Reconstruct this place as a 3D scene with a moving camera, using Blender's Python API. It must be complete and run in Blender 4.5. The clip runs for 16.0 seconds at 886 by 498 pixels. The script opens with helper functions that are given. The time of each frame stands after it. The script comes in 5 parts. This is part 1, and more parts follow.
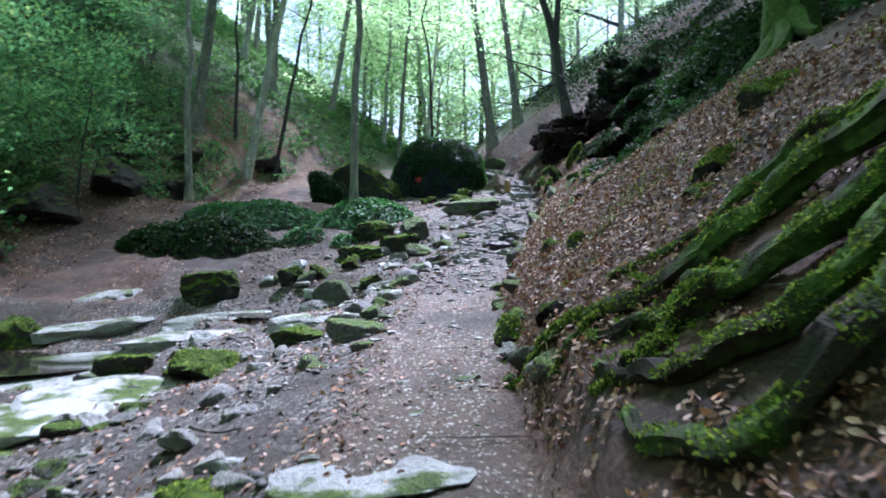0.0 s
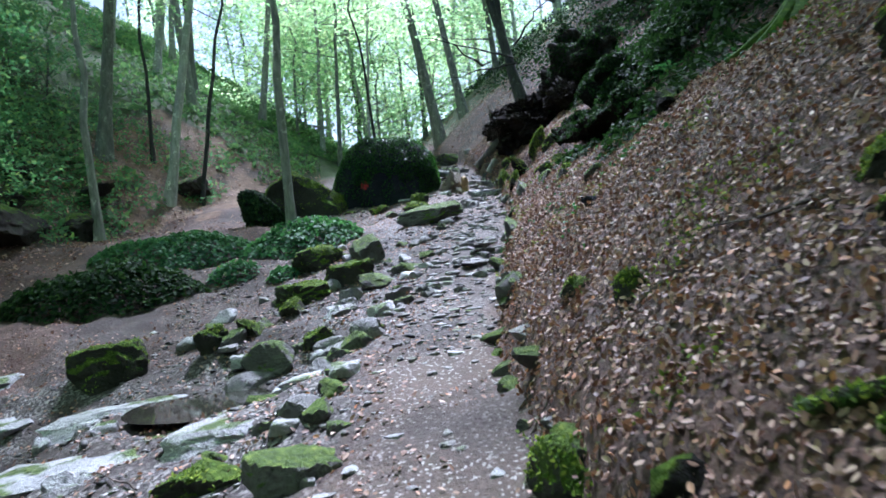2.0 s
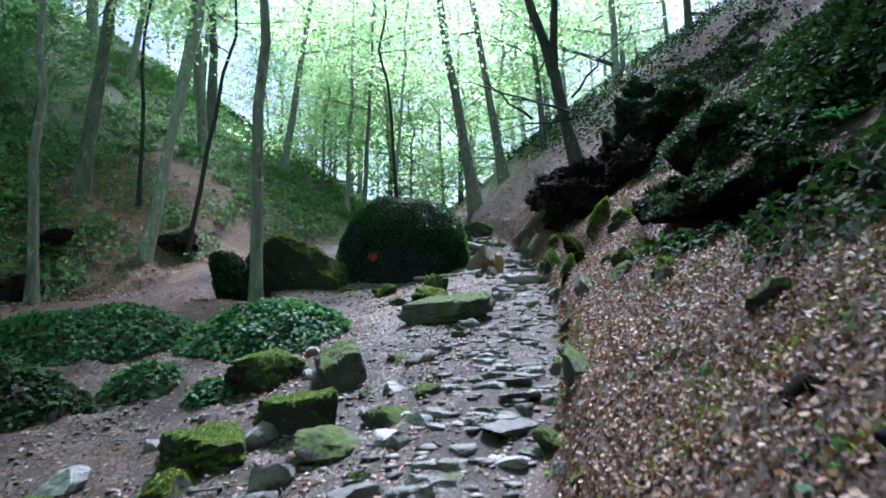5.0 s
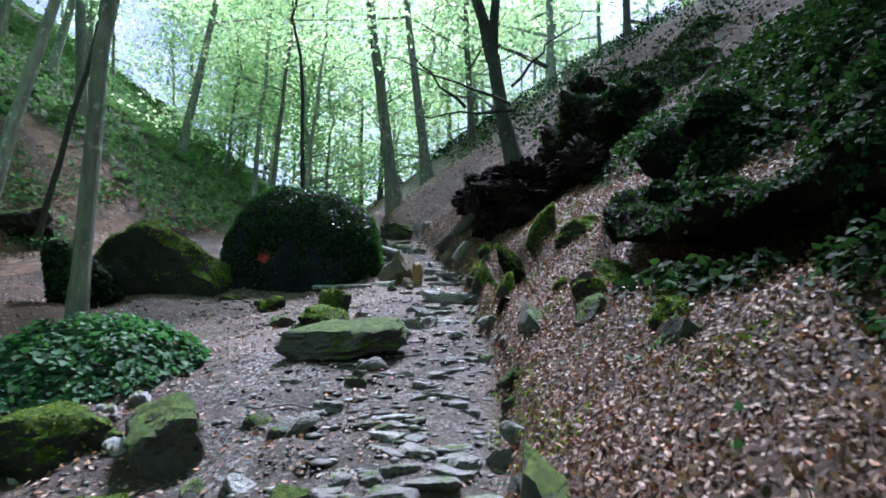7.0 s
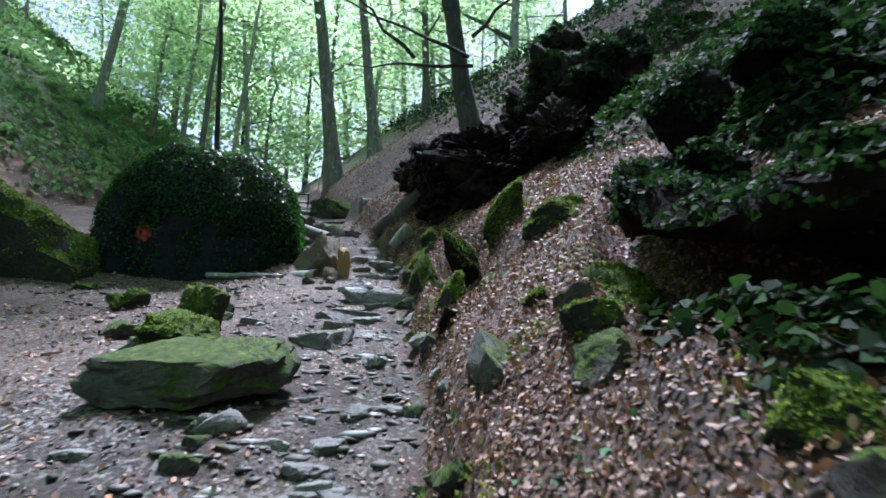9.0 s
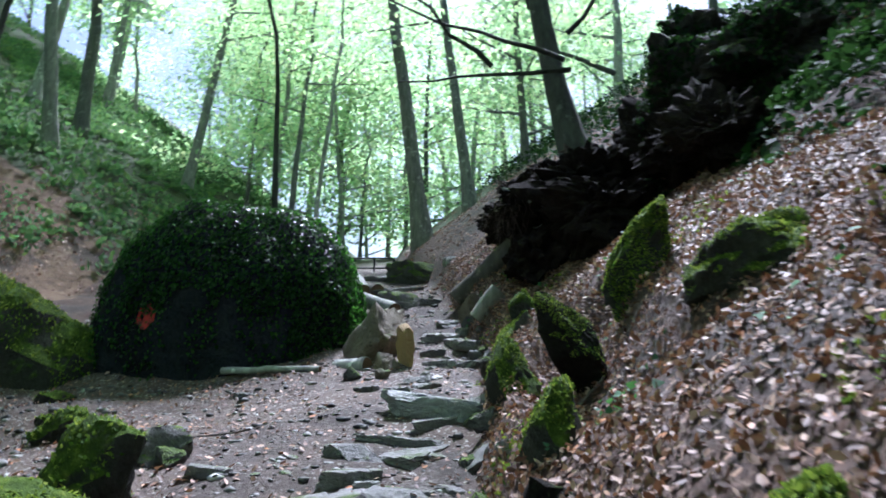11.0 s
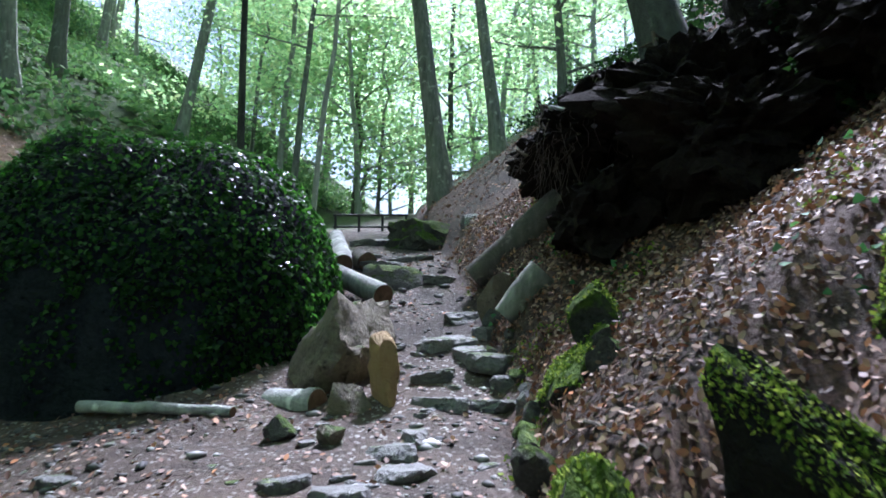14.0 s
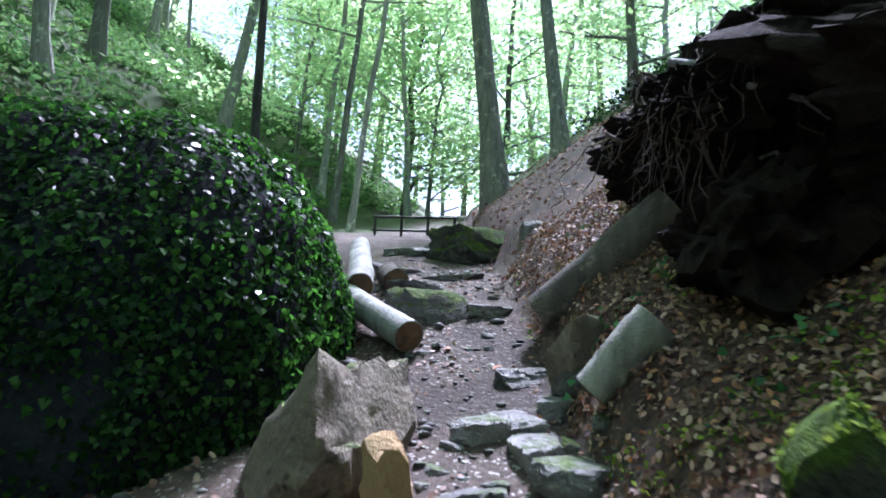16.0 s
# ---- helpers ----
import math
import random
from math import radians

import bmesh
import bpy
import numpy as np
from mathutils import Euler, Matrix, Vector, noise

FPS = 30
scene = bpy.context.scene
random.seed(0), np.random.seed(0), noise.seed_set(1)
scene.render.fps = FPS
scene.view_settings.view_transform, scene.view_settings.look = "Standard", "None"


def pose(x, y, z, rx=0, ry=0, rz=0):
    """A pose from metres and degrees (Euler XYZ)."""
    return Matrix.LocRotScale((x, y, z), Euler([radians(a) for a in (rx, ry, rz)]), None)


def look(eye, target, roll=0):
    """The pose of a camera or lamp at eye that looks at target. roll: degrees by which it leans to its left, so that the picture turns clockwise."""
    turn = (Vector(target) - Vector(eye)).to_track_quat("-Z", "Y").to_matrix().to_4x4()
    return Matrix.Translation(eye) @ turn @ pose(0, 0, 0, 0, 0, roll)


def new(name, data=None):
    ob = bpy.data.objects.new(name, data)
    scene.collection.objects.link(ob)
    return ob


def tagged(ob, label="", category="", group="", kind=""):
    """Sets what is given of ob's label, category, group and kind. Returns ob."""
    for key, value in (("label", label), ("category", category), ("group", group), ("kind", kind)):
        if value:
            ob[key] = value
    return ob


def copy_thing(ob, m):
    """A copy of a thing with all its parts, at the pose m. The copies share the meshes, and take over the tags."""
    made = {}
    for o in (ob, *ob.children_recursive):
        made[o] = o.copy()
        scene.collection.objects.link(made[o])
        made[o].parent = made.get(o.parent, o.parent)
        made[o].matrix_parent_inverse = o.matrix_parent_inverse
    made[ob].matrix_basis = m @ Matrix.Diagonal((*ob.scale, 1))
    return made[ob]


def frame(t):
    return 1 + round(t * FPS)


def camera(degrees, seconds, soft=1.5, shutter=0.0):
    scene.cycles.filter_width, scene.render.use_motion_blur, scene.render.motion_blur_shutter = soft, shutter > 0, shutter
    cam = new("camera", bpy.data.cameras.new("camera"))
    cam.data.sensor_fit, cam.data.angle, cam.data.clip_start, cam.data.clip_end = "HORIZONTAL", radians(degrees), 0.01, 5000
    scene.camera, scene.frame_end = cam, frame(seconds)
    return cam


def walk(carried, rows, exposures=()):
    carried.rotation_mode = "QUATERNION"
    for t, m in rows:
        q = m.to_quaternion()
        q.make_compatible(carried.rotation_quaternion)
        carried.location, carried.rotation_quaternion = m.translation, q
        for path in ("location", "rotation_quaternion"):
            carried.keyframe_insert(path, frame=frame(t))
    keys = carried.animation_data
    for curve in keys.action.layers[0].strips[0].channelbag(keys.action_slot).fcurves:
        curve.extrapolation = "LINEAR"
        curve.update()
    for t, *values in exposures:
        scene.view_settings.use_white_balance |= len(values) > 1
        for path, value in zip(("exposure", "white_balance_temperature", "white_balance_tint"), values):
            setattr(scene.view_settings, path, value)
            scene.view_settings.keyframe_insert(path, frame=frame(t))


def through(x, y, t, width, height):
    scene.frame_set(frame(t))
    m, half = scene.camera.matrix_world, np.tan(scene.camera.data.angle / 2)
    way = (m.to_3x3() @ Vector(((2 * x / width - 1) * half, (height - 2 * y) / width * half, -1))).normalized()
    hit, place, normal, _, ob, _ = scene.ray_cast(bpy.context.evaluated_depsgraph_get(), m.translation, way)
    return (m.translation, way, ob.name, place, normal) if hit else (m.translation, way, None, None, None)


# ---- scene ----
cam = camera(68.5, 16.0, soft=1.7, shutter=0.4)
PATH = [
    (0, (0.278, -0.227, 1.418), (0.225, 1.771, 1.5), -0.7),
    (0.5, (0.226, 0.416, 1.591), (0.251, 2.415, 1.654), -5.5),
    (1, (0.161, 0.86, 1.764), (0.332, 2.852, 1.809), -4.8),
    (1.5, (0.171, 1.521, 1.905), (0.293, 3.515, 1.987), -3.8),
    (2, (0.151, 2.134, 1.961), (0.237, 4.131, 2.02), -7.4),
    (2.5, (0.21, 2.866, 2.05), (0.307, 4.863, 2.12), -5.5),
    (3, (0.249, 3.603, 2.15), (0.308, 5.599, 2.261), -5.5),
    (3.4, (0.238, 4.11, 2.222), (0.337, 6.103, 2.356), -6.1),
    (3.5, (0.224, 4.214, 2.234), (0.343, 6.202, 2.417), -3.1),
    (4, (0.218, 4.925, 2.303), (0.378, 6.908, 2.5), -2.2),
    (4.2, (0.333, 5.219, 2.393), (0.346, 7.209, 2.596), -3.4),
    (6.3, (0.67, 8.083, 3.117), (0.727, 10.05, 3.474), -0.3),
    (6.5, (0.697, 8.327, 3.114), (0.79, 10.295, 3.46), 1.3),
    (7, (0.77, 8.919, 3.254), (1.023, 10.886, 3.51), -0.4),
    (7.5, (0.799, 9.458, 3.331), (1.14, 11.406, 3.63), 2.0),
    (8, (0.917, 10.046, 3.348), (1.353, 11.983, 3.595), 3.2),
    (8.2, (1.006, 10.283, 3.406), (1.441, 12.221, 3.637), 2.5),
    (10.3, (2.004, 13.684, 3.956), (2.262, 15.659, 4.139), -2.6),
    (10.5, (2.074, 13.938, 4.017), (2.242, 15.917, 4.258), -4.8),
    (11, (2.165, 14.473, 4.063), (2.216, 16.434, 4.453), -0.5),
    (11.5, (2.25, 15.039, 4.113), (2.2, 17.009, 4.45), 6.5),
    (12, (2.274, 15.56, 4.254), (2.151, 17.54, 4.509), 0.7),
    (12.5, (2.268, 16.176, 4.33), (2.113, 18.152, 4.599), -2.1),
    (13, (2.318, 16.7, 4.447), (2.221, 18.681, 4.703), -2.1),
    (13.4, (2.33, 17.053, 4.566), (2.283, 19.038, 4.803), -3.2),
    (13.5, (2.346, 17.124, 4.584), (2.298, 19.106, 4.847), -2.3),
    (14, (2.4, 17.548, 4.668), (2.362, 19.531, 4.923), 0.1),
    (14.5, (2.453, 18.024, 4.797), (2.34, 20.004, 5.051), -0.8),
    (15, (2.42, 18.436, 4.906), (2.252, 20.409, 5.19), 2.2),
    (15.5, (2.4, 18.872, 4.947), (2.232, 20.847, 5.214), 2.3),
    (16, (2.36, 19.399, 5.051), (2.16, 21.372, 5.307), 2.3),
]
walk(cam, [(t, look(eye, target, roll)) for t, eye, target, roll in PATH], [(0, 2.02, 5050, 27), (4, 1.95, 5050, 21), (7, 1.68, 5150, 23), (8, 1.7, 5200, 23), (13, 1.92, 5150, 21), (15.6, 2.12, 5150, 32), (16, 2.35, 5150, 30)])

# ---- world, sun, exposure ----
SUN_EL, SUN_AZ = 56.0, 13.0
world = bpy.data.worlds.new("sky")
scene.world = world
world.use_nodes = True
wn = world.node_tree
sky = wn.nodes.new("ShaderNodeTexSky")
sky.sky_type, sky.sun_disc = "NISHITA", False
sky.sun_elevation, sky.sun_rotation = radians(SUN_EL), radians(SUN_AZ)
sky.air_density, sky.dust_density, sky.ozone_density = 1.2, 3.0, 1.0
wn.links.new(sky.outputs[0], wn.nodes["Background"].inputs[0])
wn.nodes["Background"].inputs[1].default_value = 0.05
sun = new("sun", bpy.data.lights.new("sun", "SUN"))
sun.data.energy, sun.data.angle, sun.data.color = 5.0, radians(10), (1.0, 0.96, 0.9)
se, sa = radians(SUN_EL), radians(SUN_AZ)
sun.matrix_basis = look((0, 0, 30), Vector((0, 0, 30)) - Vector((math.sin(sa) * math.cos(se), math.cos(sa) * math.cos(se), math.sin(se))))


# ---- materials ----
class Mat:
    """A node material with short ways to add nodes."""

    def __init__(self, name, rough=0.8, spec=0.4):
        self.m = bpy.data.materials.new(name)
        self.m.use_nodes = True
        self.t = self.m.node_tree
        self.b = self.t.nodes["Principled BSDF"]
        self.b.inputs["Roughness"].default_value = rough
        self.b.inputs["Specular IOR Level"].default_value = spec
        self.pos = self.t.nodes.new("ShaderNodeNewGeometry").outputs["Position"]
        self.geo = self.t.nodes.new("ShaderNodeNewGeometry")
        self.info = self.t.nodes.new("ShaderNodeObjectInfo")

    def put(self, socket, value):
        if hasattr(value, "is_linked"):
            self.t.links.new(value, socket)
        else:
            socket.default_value = value

    def noise(self, scale, detail=4.0, rough=0.6, at=None):
        n = self.t.nodes.new("ShaderNodeTexNoise")
        n.inputs["Scale"].default_value, n.inputs["Detail"].default_value = scale, detail
        n.inputs["Roughness"].default_value = rough
        self.t.links.new(at or self.pos, n.inputs["Vector"])
        return n.outputs["Fac"]

    def cells(self, scale, feature="F1", out="Distance"):
        n = self.t.nodes.new("ShaderNodeTexVoronoi")
        n.feature = feature
        n.inputs["Scale"].default_value = scale
        self.t.links.new(self.pos, n.inputs["Vector"])
        return n.outputs[out]

    def stretched(self, sx, sy, sz):
        n = self.t.nodes.new("ShaderNodeMapping")
        n.inputs["Scale"].default_value = (sx, sy, sz)
        self.t.links.new(self.pos, n.inputs["Vector"])
        return n.outputs[0]

    def step(self, value, lo, hi):
        n = self.t.nodes.new("ShaderNodeMapRange")
        n.interpolation_type = "SMOOTHSTEP"
        self.put(n.inputs["Value"], value)
        n.inputs["From Min"].default_value, n.inputs["From Max"].default_value = lo, hi
        return n.outputs[0]

    def ramp(self, value, *stops):
        n = self.t.nodes.new("ShaderNodeValToRGB")
        e = n.color_ramp.elements
        while len(e) < len(stops):
            e.new(0.5)
        for i, (p, c) in enumerate(stops):
            e[i].position, e[i].color = p, (*c, 1)
        self.put(n.inputs[0], value)
        return n.outputs[0]

    def mix(self, fac, a, b, kind="MIX"):
        n = self.t.nodes.new("ShaderNodeMix")
        n.data_type, n.blend_type = "RGBA", kind
        self.put(n.inputs[0], fac)
        self.put(n.inputs[6], (*a, 1) if isinstance(a, tuple) else a)
        self.put(n.inputs[7], (*b, 1) if isinstance(b, tuple) else b)
        return n.outputs[2]

    def calc(self, op, a, b):
        n = self.t.nodes.new("ShaderNodeMath")
        n.operation = op
        self.put(n.inputs[0], a), self.put(n.inputs[1], b)
        return n.outputs[0]

    def up(self):
        n = self.t.nodes.new("ShaderNodeSeparateXYZ")
        self.t.links.new(self.geo.outputs["Normal"], n.inputs[0])
        return n.outputs["Z"]

    def attr(self, name):
        n = self.t.nodes.new("ShaderNodeAttribute")
        n.attribute_name = name
        s = self.t.nodes.new("ShaderNodeSeparateColor")
        self.t.links.new(n.outputs["Color"], s.inputs[0])
        return s.outputs

    def color(self, c):
        self.put(self.b.inputs["Base Color"], (*c, 1) if isinstance(c, tuple) else c)
        return self

    def bump(self, height, strength=0.5, dist=0.02):
        n = self.t.nodes.new("ShaderNodeBump")
        n.inputs["Strength"].default_value, n.inputs["Distance"].default_value = strength, dist
        self.put(n.inputs["Height"], height)
        self.t.links.new(n.outputs[0], self.b.inputs["Normal"])
        return self

    def gloss(self, r):
        self.put(self.b.inputs["Roughness"], r)
        return self

    def leafy(self, c, amount):
        """Light that passes through a leaf."""
        tr = self.t.nodes.new("ShaderNodeBsdfTranslucent")
        self.put(tr.inputs["Color"], (*c, 1) if isinstance(c, tuple) else c)
        mx = self.t.nodes.new("ShaderNodeMixShader")
        mx.inputs[0].default_value = amount
        out = self.t.nodes["Material Output"]
        self.t.links.new(self.b.outputs[0], mx.inputs[1])
        self.t.links.new(tr.outputs[0], mx.inputs[2])
        self.t.links.new(mx.outputs[0], out.inputs[0])
        return self


def stone(name, dark, light, moss, rough=0.75, warm=None, spec=0.3):
    """Stone with grain, stains and as much moss on its upper faces as named (0 to 1)."""
    k = Mat(name, rough, spec)
    big, fine = k.noise(1.7, 5), k.noise(28, 6, 0.7)
    c = k.ramp(k.mix(0.45, big, fine), (0.3, dark), (0.72, light))
    if warm:
        c = k.mix(k.step(k.noise(2.3, 3), 0.45, 0.65), c, warm)
    c = k.mix(k.step(k.info.outputs["Random"], 0.2, 2.2), c, tuple(0.35 * (u + v) for u, v in zip(dark, light)))
    c = k.mix(k.step(k.noise(9, 4), 0.6, 0.75), c, tuple(0.45 * v for v in dark))
    height = k.calc("ADD", fine, k.noise(7, 5))
    if moss > 0:
        g = k.ramp(k.noise(14, 5, 0.7), (0.25, (0.012, 0.028, 0.006)), (0.55, (0.07, 0.115, 0.014)), (0.8, (0.22, 0.27, 0.035)))
        f = k.calc("ADD", k.calc("MULTIPLY", k.up(), 0.55), k.noise(2.4, 5))
        m = k.step(f, 1.08 - 0.62 * moss, 1.2 - 0.62 * moss)
        c = k.mix(m, c, g)
        height = k.calc("ADD", height, k.calc("MULTIPLY", m, k.noise(70, 3, 0.8)))
    return k.color(c).bump(height, 0.9, 0.045).m


def leaf_mat(name, stops, through, amount, rough=0.45, spec=0.4):
    k = Mat(name, rough, spec)
    r = k.geo.outputs["Random Per Island"]
    return k.color(k.ramp(r, *stops)).leafy(k.ramp(r, *through), amount).m


def bark(name, dark, light, moss=0.0, rough=0.85):
    k = Mat(name, rough, 0.25)
    n = k.noise(9, 6, 0.65, k.stretched(1, 1, 0.25))
    c = k.ramp(n, (0.3, dark), (0.7, light))
    c = k.mix(k.step(k.noise(5, 4), 0.58, 0.7), c, tuple(min(1, 1.7 * v) for v in light))
    c = k.mix(k.step(k.info.outputs["Random"], 0.2, 1.5), c, (0.03, 0.03, 0.025))
    if moss:
        g = k.ramp(k.noise(16, 5, 0.7), (0.25, (0.012, 0.03, 0.006)), (0.55, (0.05, 0.1, 0.012)), (0.8, (0.15, 0.21, 0.025)))
        c = k.mix(k.step(k.noise(2.2, 4), 0.75 - 0.55 * moss, 0.9 - 0.55 * moss), c, g)
    return k.color(c).bump(k.calc("ADD", n, k.noise(60, 3)), 0.8, 0.02).m


def ground_mat():
    """Trodden path, gravel, leaf litter and green cover, by the zones of the ground."""
    k = Mat("forest_floor", 0.85, 0.3)
    z = k.attr("zone")
    leafc = k.cells(17, "F1", "Color")
    sep = k.t.nodes.new("ShaderNodeSeparateColor")
    k.t.links.new(leafc, sep.inputs[0])
    litter = k.ramp(sep.outputs[0], (0.0, (0.01, 0.007, 0.005)), (0.4, (0.045, 0.025, 0.017)), (0.75, (0.1, 0.058, 0.04)), (1.0, (0.19, 0.13, 0.098)))
    litter = k.mix(k.step(k.noise(30, 5, 0.7), 0.35, 0.6), litter, k.ramp(k.noise(55, 5, 0.8), (0.35, (0.016, 0.009, 0.007)), (0.65, (0.12, 0.07, 0.048))))
    litter = k.mix(k.step(k.noise(0.9, 4), 0.45, 0.7), litter, (0.055, 0.027, 0.017))
    dirt = k.ramp(k.noise(22, 6, 0.7), (0.3, (0.036, 0.027, 0.022)), (0.7, (0.118, 0.09, 0.073)))
    dirt = k.mix(k.step(k.noise(1.3, 4), 0.4, 0.7), dirt, (0.095, 0.069, 0.051))
    chip = k.t.nodes.new("ShaderNodeSeparateColor")
    k.t.links.new(k.cells(52, "F1", "Color"), chip.inputs[0])
    dirt = k.mix(k.step(chip.outputs[2], 0.86, 0.92), dirt, (0.32, 0.3, 0.275))
    dirt = k.mix(k.step(chip.outputs[0], 0.86, 0.92), dirt, (0.07, 0.05, 0.04))
    peb = k.cells(34, "F1", "Color")
    s2 = k.t.nodes.new("ShaderNodeSeparateColor")
    k.t.links.new(peb, s2.inputs[0])
    gravel = k.ramp(s2.outputs[1], (0.0, (0.016, 0.014, 0.013)), (0.55, (0.055, 0.049, 0.044)), (1.0, (0.25, 0.235, 0.22)))
    gravel = k.mix(k.step(k.noise(1.8, 4), 0.42, 0.65), gravel, (0.04, 0.031, 0.025))
    green = k.ramp(k.noise(3.5, 6, 0.7), (0.3, (0.02, 0.035, 0.012)), (0.6, (0.05, 0.075, 0.02)), (0.8, (0.1, 0.09, 0.045)))
    soil = k.ramp(k.noise(5, 5), (0.3, (0.09, 0.052, 0.03)), (0.7, (0.21, 0.13, 0.08)))
    c = k.mix(z[0], litter, dirt)
    c = k.mix(k.step(z[1], 0.2, 0.8), c, gravel)
    c = k.mix(k.step(k.calc("ADD", z[2], k.calc("MULTIPLY", k.noise(1.1, 4), 0.5)), 0.55, 0.95), c, green)
    ridge = k.step(k.calc("ADD", k.noise(0.35, 3), k.calc("MULTIPLY", z[2], -0.2)), 0.5, 0.6)
    c = k.mix(k.calc("MULTIPLY", ridge, k.step(z[2], 0.3, 0.6)), c, soil)
    bare = k.attr("bare")[0]
    c = k.mix(k.step(k.calc("ADD", bare, k.calc("MULTIPLY", k.noise(1.4, 5), 0.4)), 0.5, 0.85), c, soil)
    damp = k.calc("MULTIPLY", k.step(k.noise(0.75, 6, 0.65), 0.47, 0.62), 0.72)
    c = k.mix(k.calc("MULTIPLY", damp, k.step(z[2], 0.7, 0.3)), c, (0.026, 0.02, 0.016))
    h = k.calc("ADD", k.noise(26, 6, 0.75), k.calc("MULTIPLY", k.cells(23), -0.35))
    return k.color(c).bump(h, 0.8, 0.04).m


M_GROUND = ground_mat()
M_ROCK = stone("grey_stone", (0.06, 0.06, 0.06), (0.28, 0.275, 0.265), 0.05)
M_SLATE = stone("slate", (0.07, 0.068, 0.066), (0.32, 0.31, 0.3), 0.05, 0.6)
M_PALE = stone("pale_stone", (0.17, 0.175, 0.185), (0.5, 0.5, 0.5), 0.12, 0.5)
M_MOSSY = stone("mossy_stone", (0.02, 0.02, 0.018), (0.12, 0.115, 0.1), 0.66, 0.85, None, 0.15)
M_MOSSBED = stone("moss_cushion", (0.014, 0.014, 0.012), (0.07, 0.068, 0.058), 0.74, 0.9, None, 0.1)
M_HALF = stone("half_mossy_stone", (0.03, 0.03, 0.028), (0.17, 0.165, 0.155), 0.5, 0.8, None, 0.2)
# Near-black base holds the shade of the boulder's near face; stains are its own.
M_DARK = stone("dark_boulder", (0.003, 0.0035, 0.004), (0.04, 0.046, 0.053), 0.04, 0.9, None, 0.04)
# Near-black rock: shade of hollows put into colour, and a few dark stones.
M_SHADEBLACK = stone("shade_black_rock", (0.004, 0.004, 0.004), (0.026, 0.024, 0.021), 0.2, 0.9, None, 0.04)
M_CRAG = stone("damp_crag", (0.008, 0.0075, 0.007), (0.075, 0.065, 0.056), 0.35, 0.9, None, 0.15)
M_TAN = stone("tan_stone", (0.06, 0.05, 0.036), (0.3, 0.255, 0.185), 0.22, 0.8)
M_OCHRE = stone("ochre_stone", (0.3, 0.19, 0.08), (0.52, 0.36, 0.18), 0.0)
# Earth coloured near black, so the undercut's shade is in its colour.
M_EARTHSHADE = stone("shade_black_earth", (0.004, 0.0035, 0.003), (0.03, 0.022, 0.018), 0.0, 0.95, None, 0.05)
M_BEECH = bark("beech_bark", (0.09, 0.09, 0.078), (0.28, 0.28, 0.25))
M_PALEBARK = bark("pale_bark", (0.2, 0.2, 0.18), (0.46, 0.46, 0.42))
M_DARKBARK = bark("dark_bark", (0.02, 0.02, 0.018), (0.07, 0.07, 0.062))
M_MOSSBARK = bark("mossy_bark", (0.02, 0.017, 0.012), (0.08, 0.065, 0.05), 1.0, 0.95)
M_LOG = bark("grey_log", (0.16, 0.16, 0.155), (0.42, 0.42, 0.4))
M_DARKLOG = bark("brown_log", (0.06, 0.05, 0.042), (0.2, 0.17, 0.145))
M_CUT = Mat("cut_wood", 0.8, 0.2)
M_CUT = M_CUT.color(M_CUT.ramp(M_CUT.noise(12, 4), (0.3, (0.07, 0.04, 0.025)), (0.7, (0.18, 0.11, 0.07)))).m
M_ROOTMOSS = bark("mossy_root", (0.008, 0.006, 0.005), (0.045, 0.034, 0.026), 0.6, 0.95)
M_ROOT = bark("root", (0.03, 0.02, 0.016), (0.16, 0.12, 0.1), 0.0, 0.9)
M_LITTER = leaf_mat("dry_leaves", [(0.0, (0.05, 0.025, 0.016)), (0.35, (0.125, 0.066, 0.043)), (0.65, (0.22, 0.13, 0.09)), (0.9, (0.4, 0.285, 0.22)), (1.0, (0.36, 0.14, 0.045))],
                    [(0.0, (0.12, 0.05, 0.02)), (1.0, (0.34, 0.18, 0.08))], 0.12, 0.6, 0.25)
M_IVY = leaf_mat("ivy_leaves", [(0.0, (0.003, 0.007, 0.003)), (0.55, (0.006, 0.02, 0.006)), (0.85, (0.02, 0.06, 0.013)), (1.0, (0.06, 0.12, 0.03))],
                 [(0.0, (0.03, 0.11, 0.015)), (1.0, (0.1, 0.3, 0.03))], 0.34, 0.3, 0.08)
M_SHRUB = leaf_mat("dull_ivy_leaves", [(0.0, (0.005, 0.011, 0.005)), (0.6, (0.012, 0.028, 0.01)), (0.9, (0.026, 0.055, 0.018)), (1.0, (0.06, 0.1, 0.03))],
                   [(0.0, (0.03, 0.08, 0.02)), (1.0, (0.07, 0.17, 0.03))], 0.14, 0.75, 0.08)
M_HERB = leaf_mat("herb_leaves", [(0.0, (0.02, 0.06, 0.03)), (0.6, (0.045, 0.12, 0.055)), (1.0, (0.09, 0.18, 0.08))],
                  [(0.0, (0.05, 0.16, 0.04)), (1.0, (0.1, 0.26, 0.06))], 0.3, 0.65, 0.15)
M_MOSSLEAF = leaf_mat("moss_tufts", [(0.0, (0.025, 0.052, 0.008)), (0.6, (0.095, 0.15, 0.017)), (1.0, (0.27, 0.33, 0.04))], [(0.0, (0.08, 0.16, 0.02)), (1.0, (0.32, 0.42, 0.05))], 0.25, 0.8, 0.1)
M_FERN = leaf_mat("fern_leaves", [(0.0, (0.06, 0.12, 0.05)), (0.6, (0.11, 0.2, 0.08)), (1.0, (0.2, 0.26, 0.09))],
                  [(0.0, (0.1, 0.22, 0.08)), (1.0, (0.2, 0.36, 0.1))], 0.4, 0.7, 0.12)
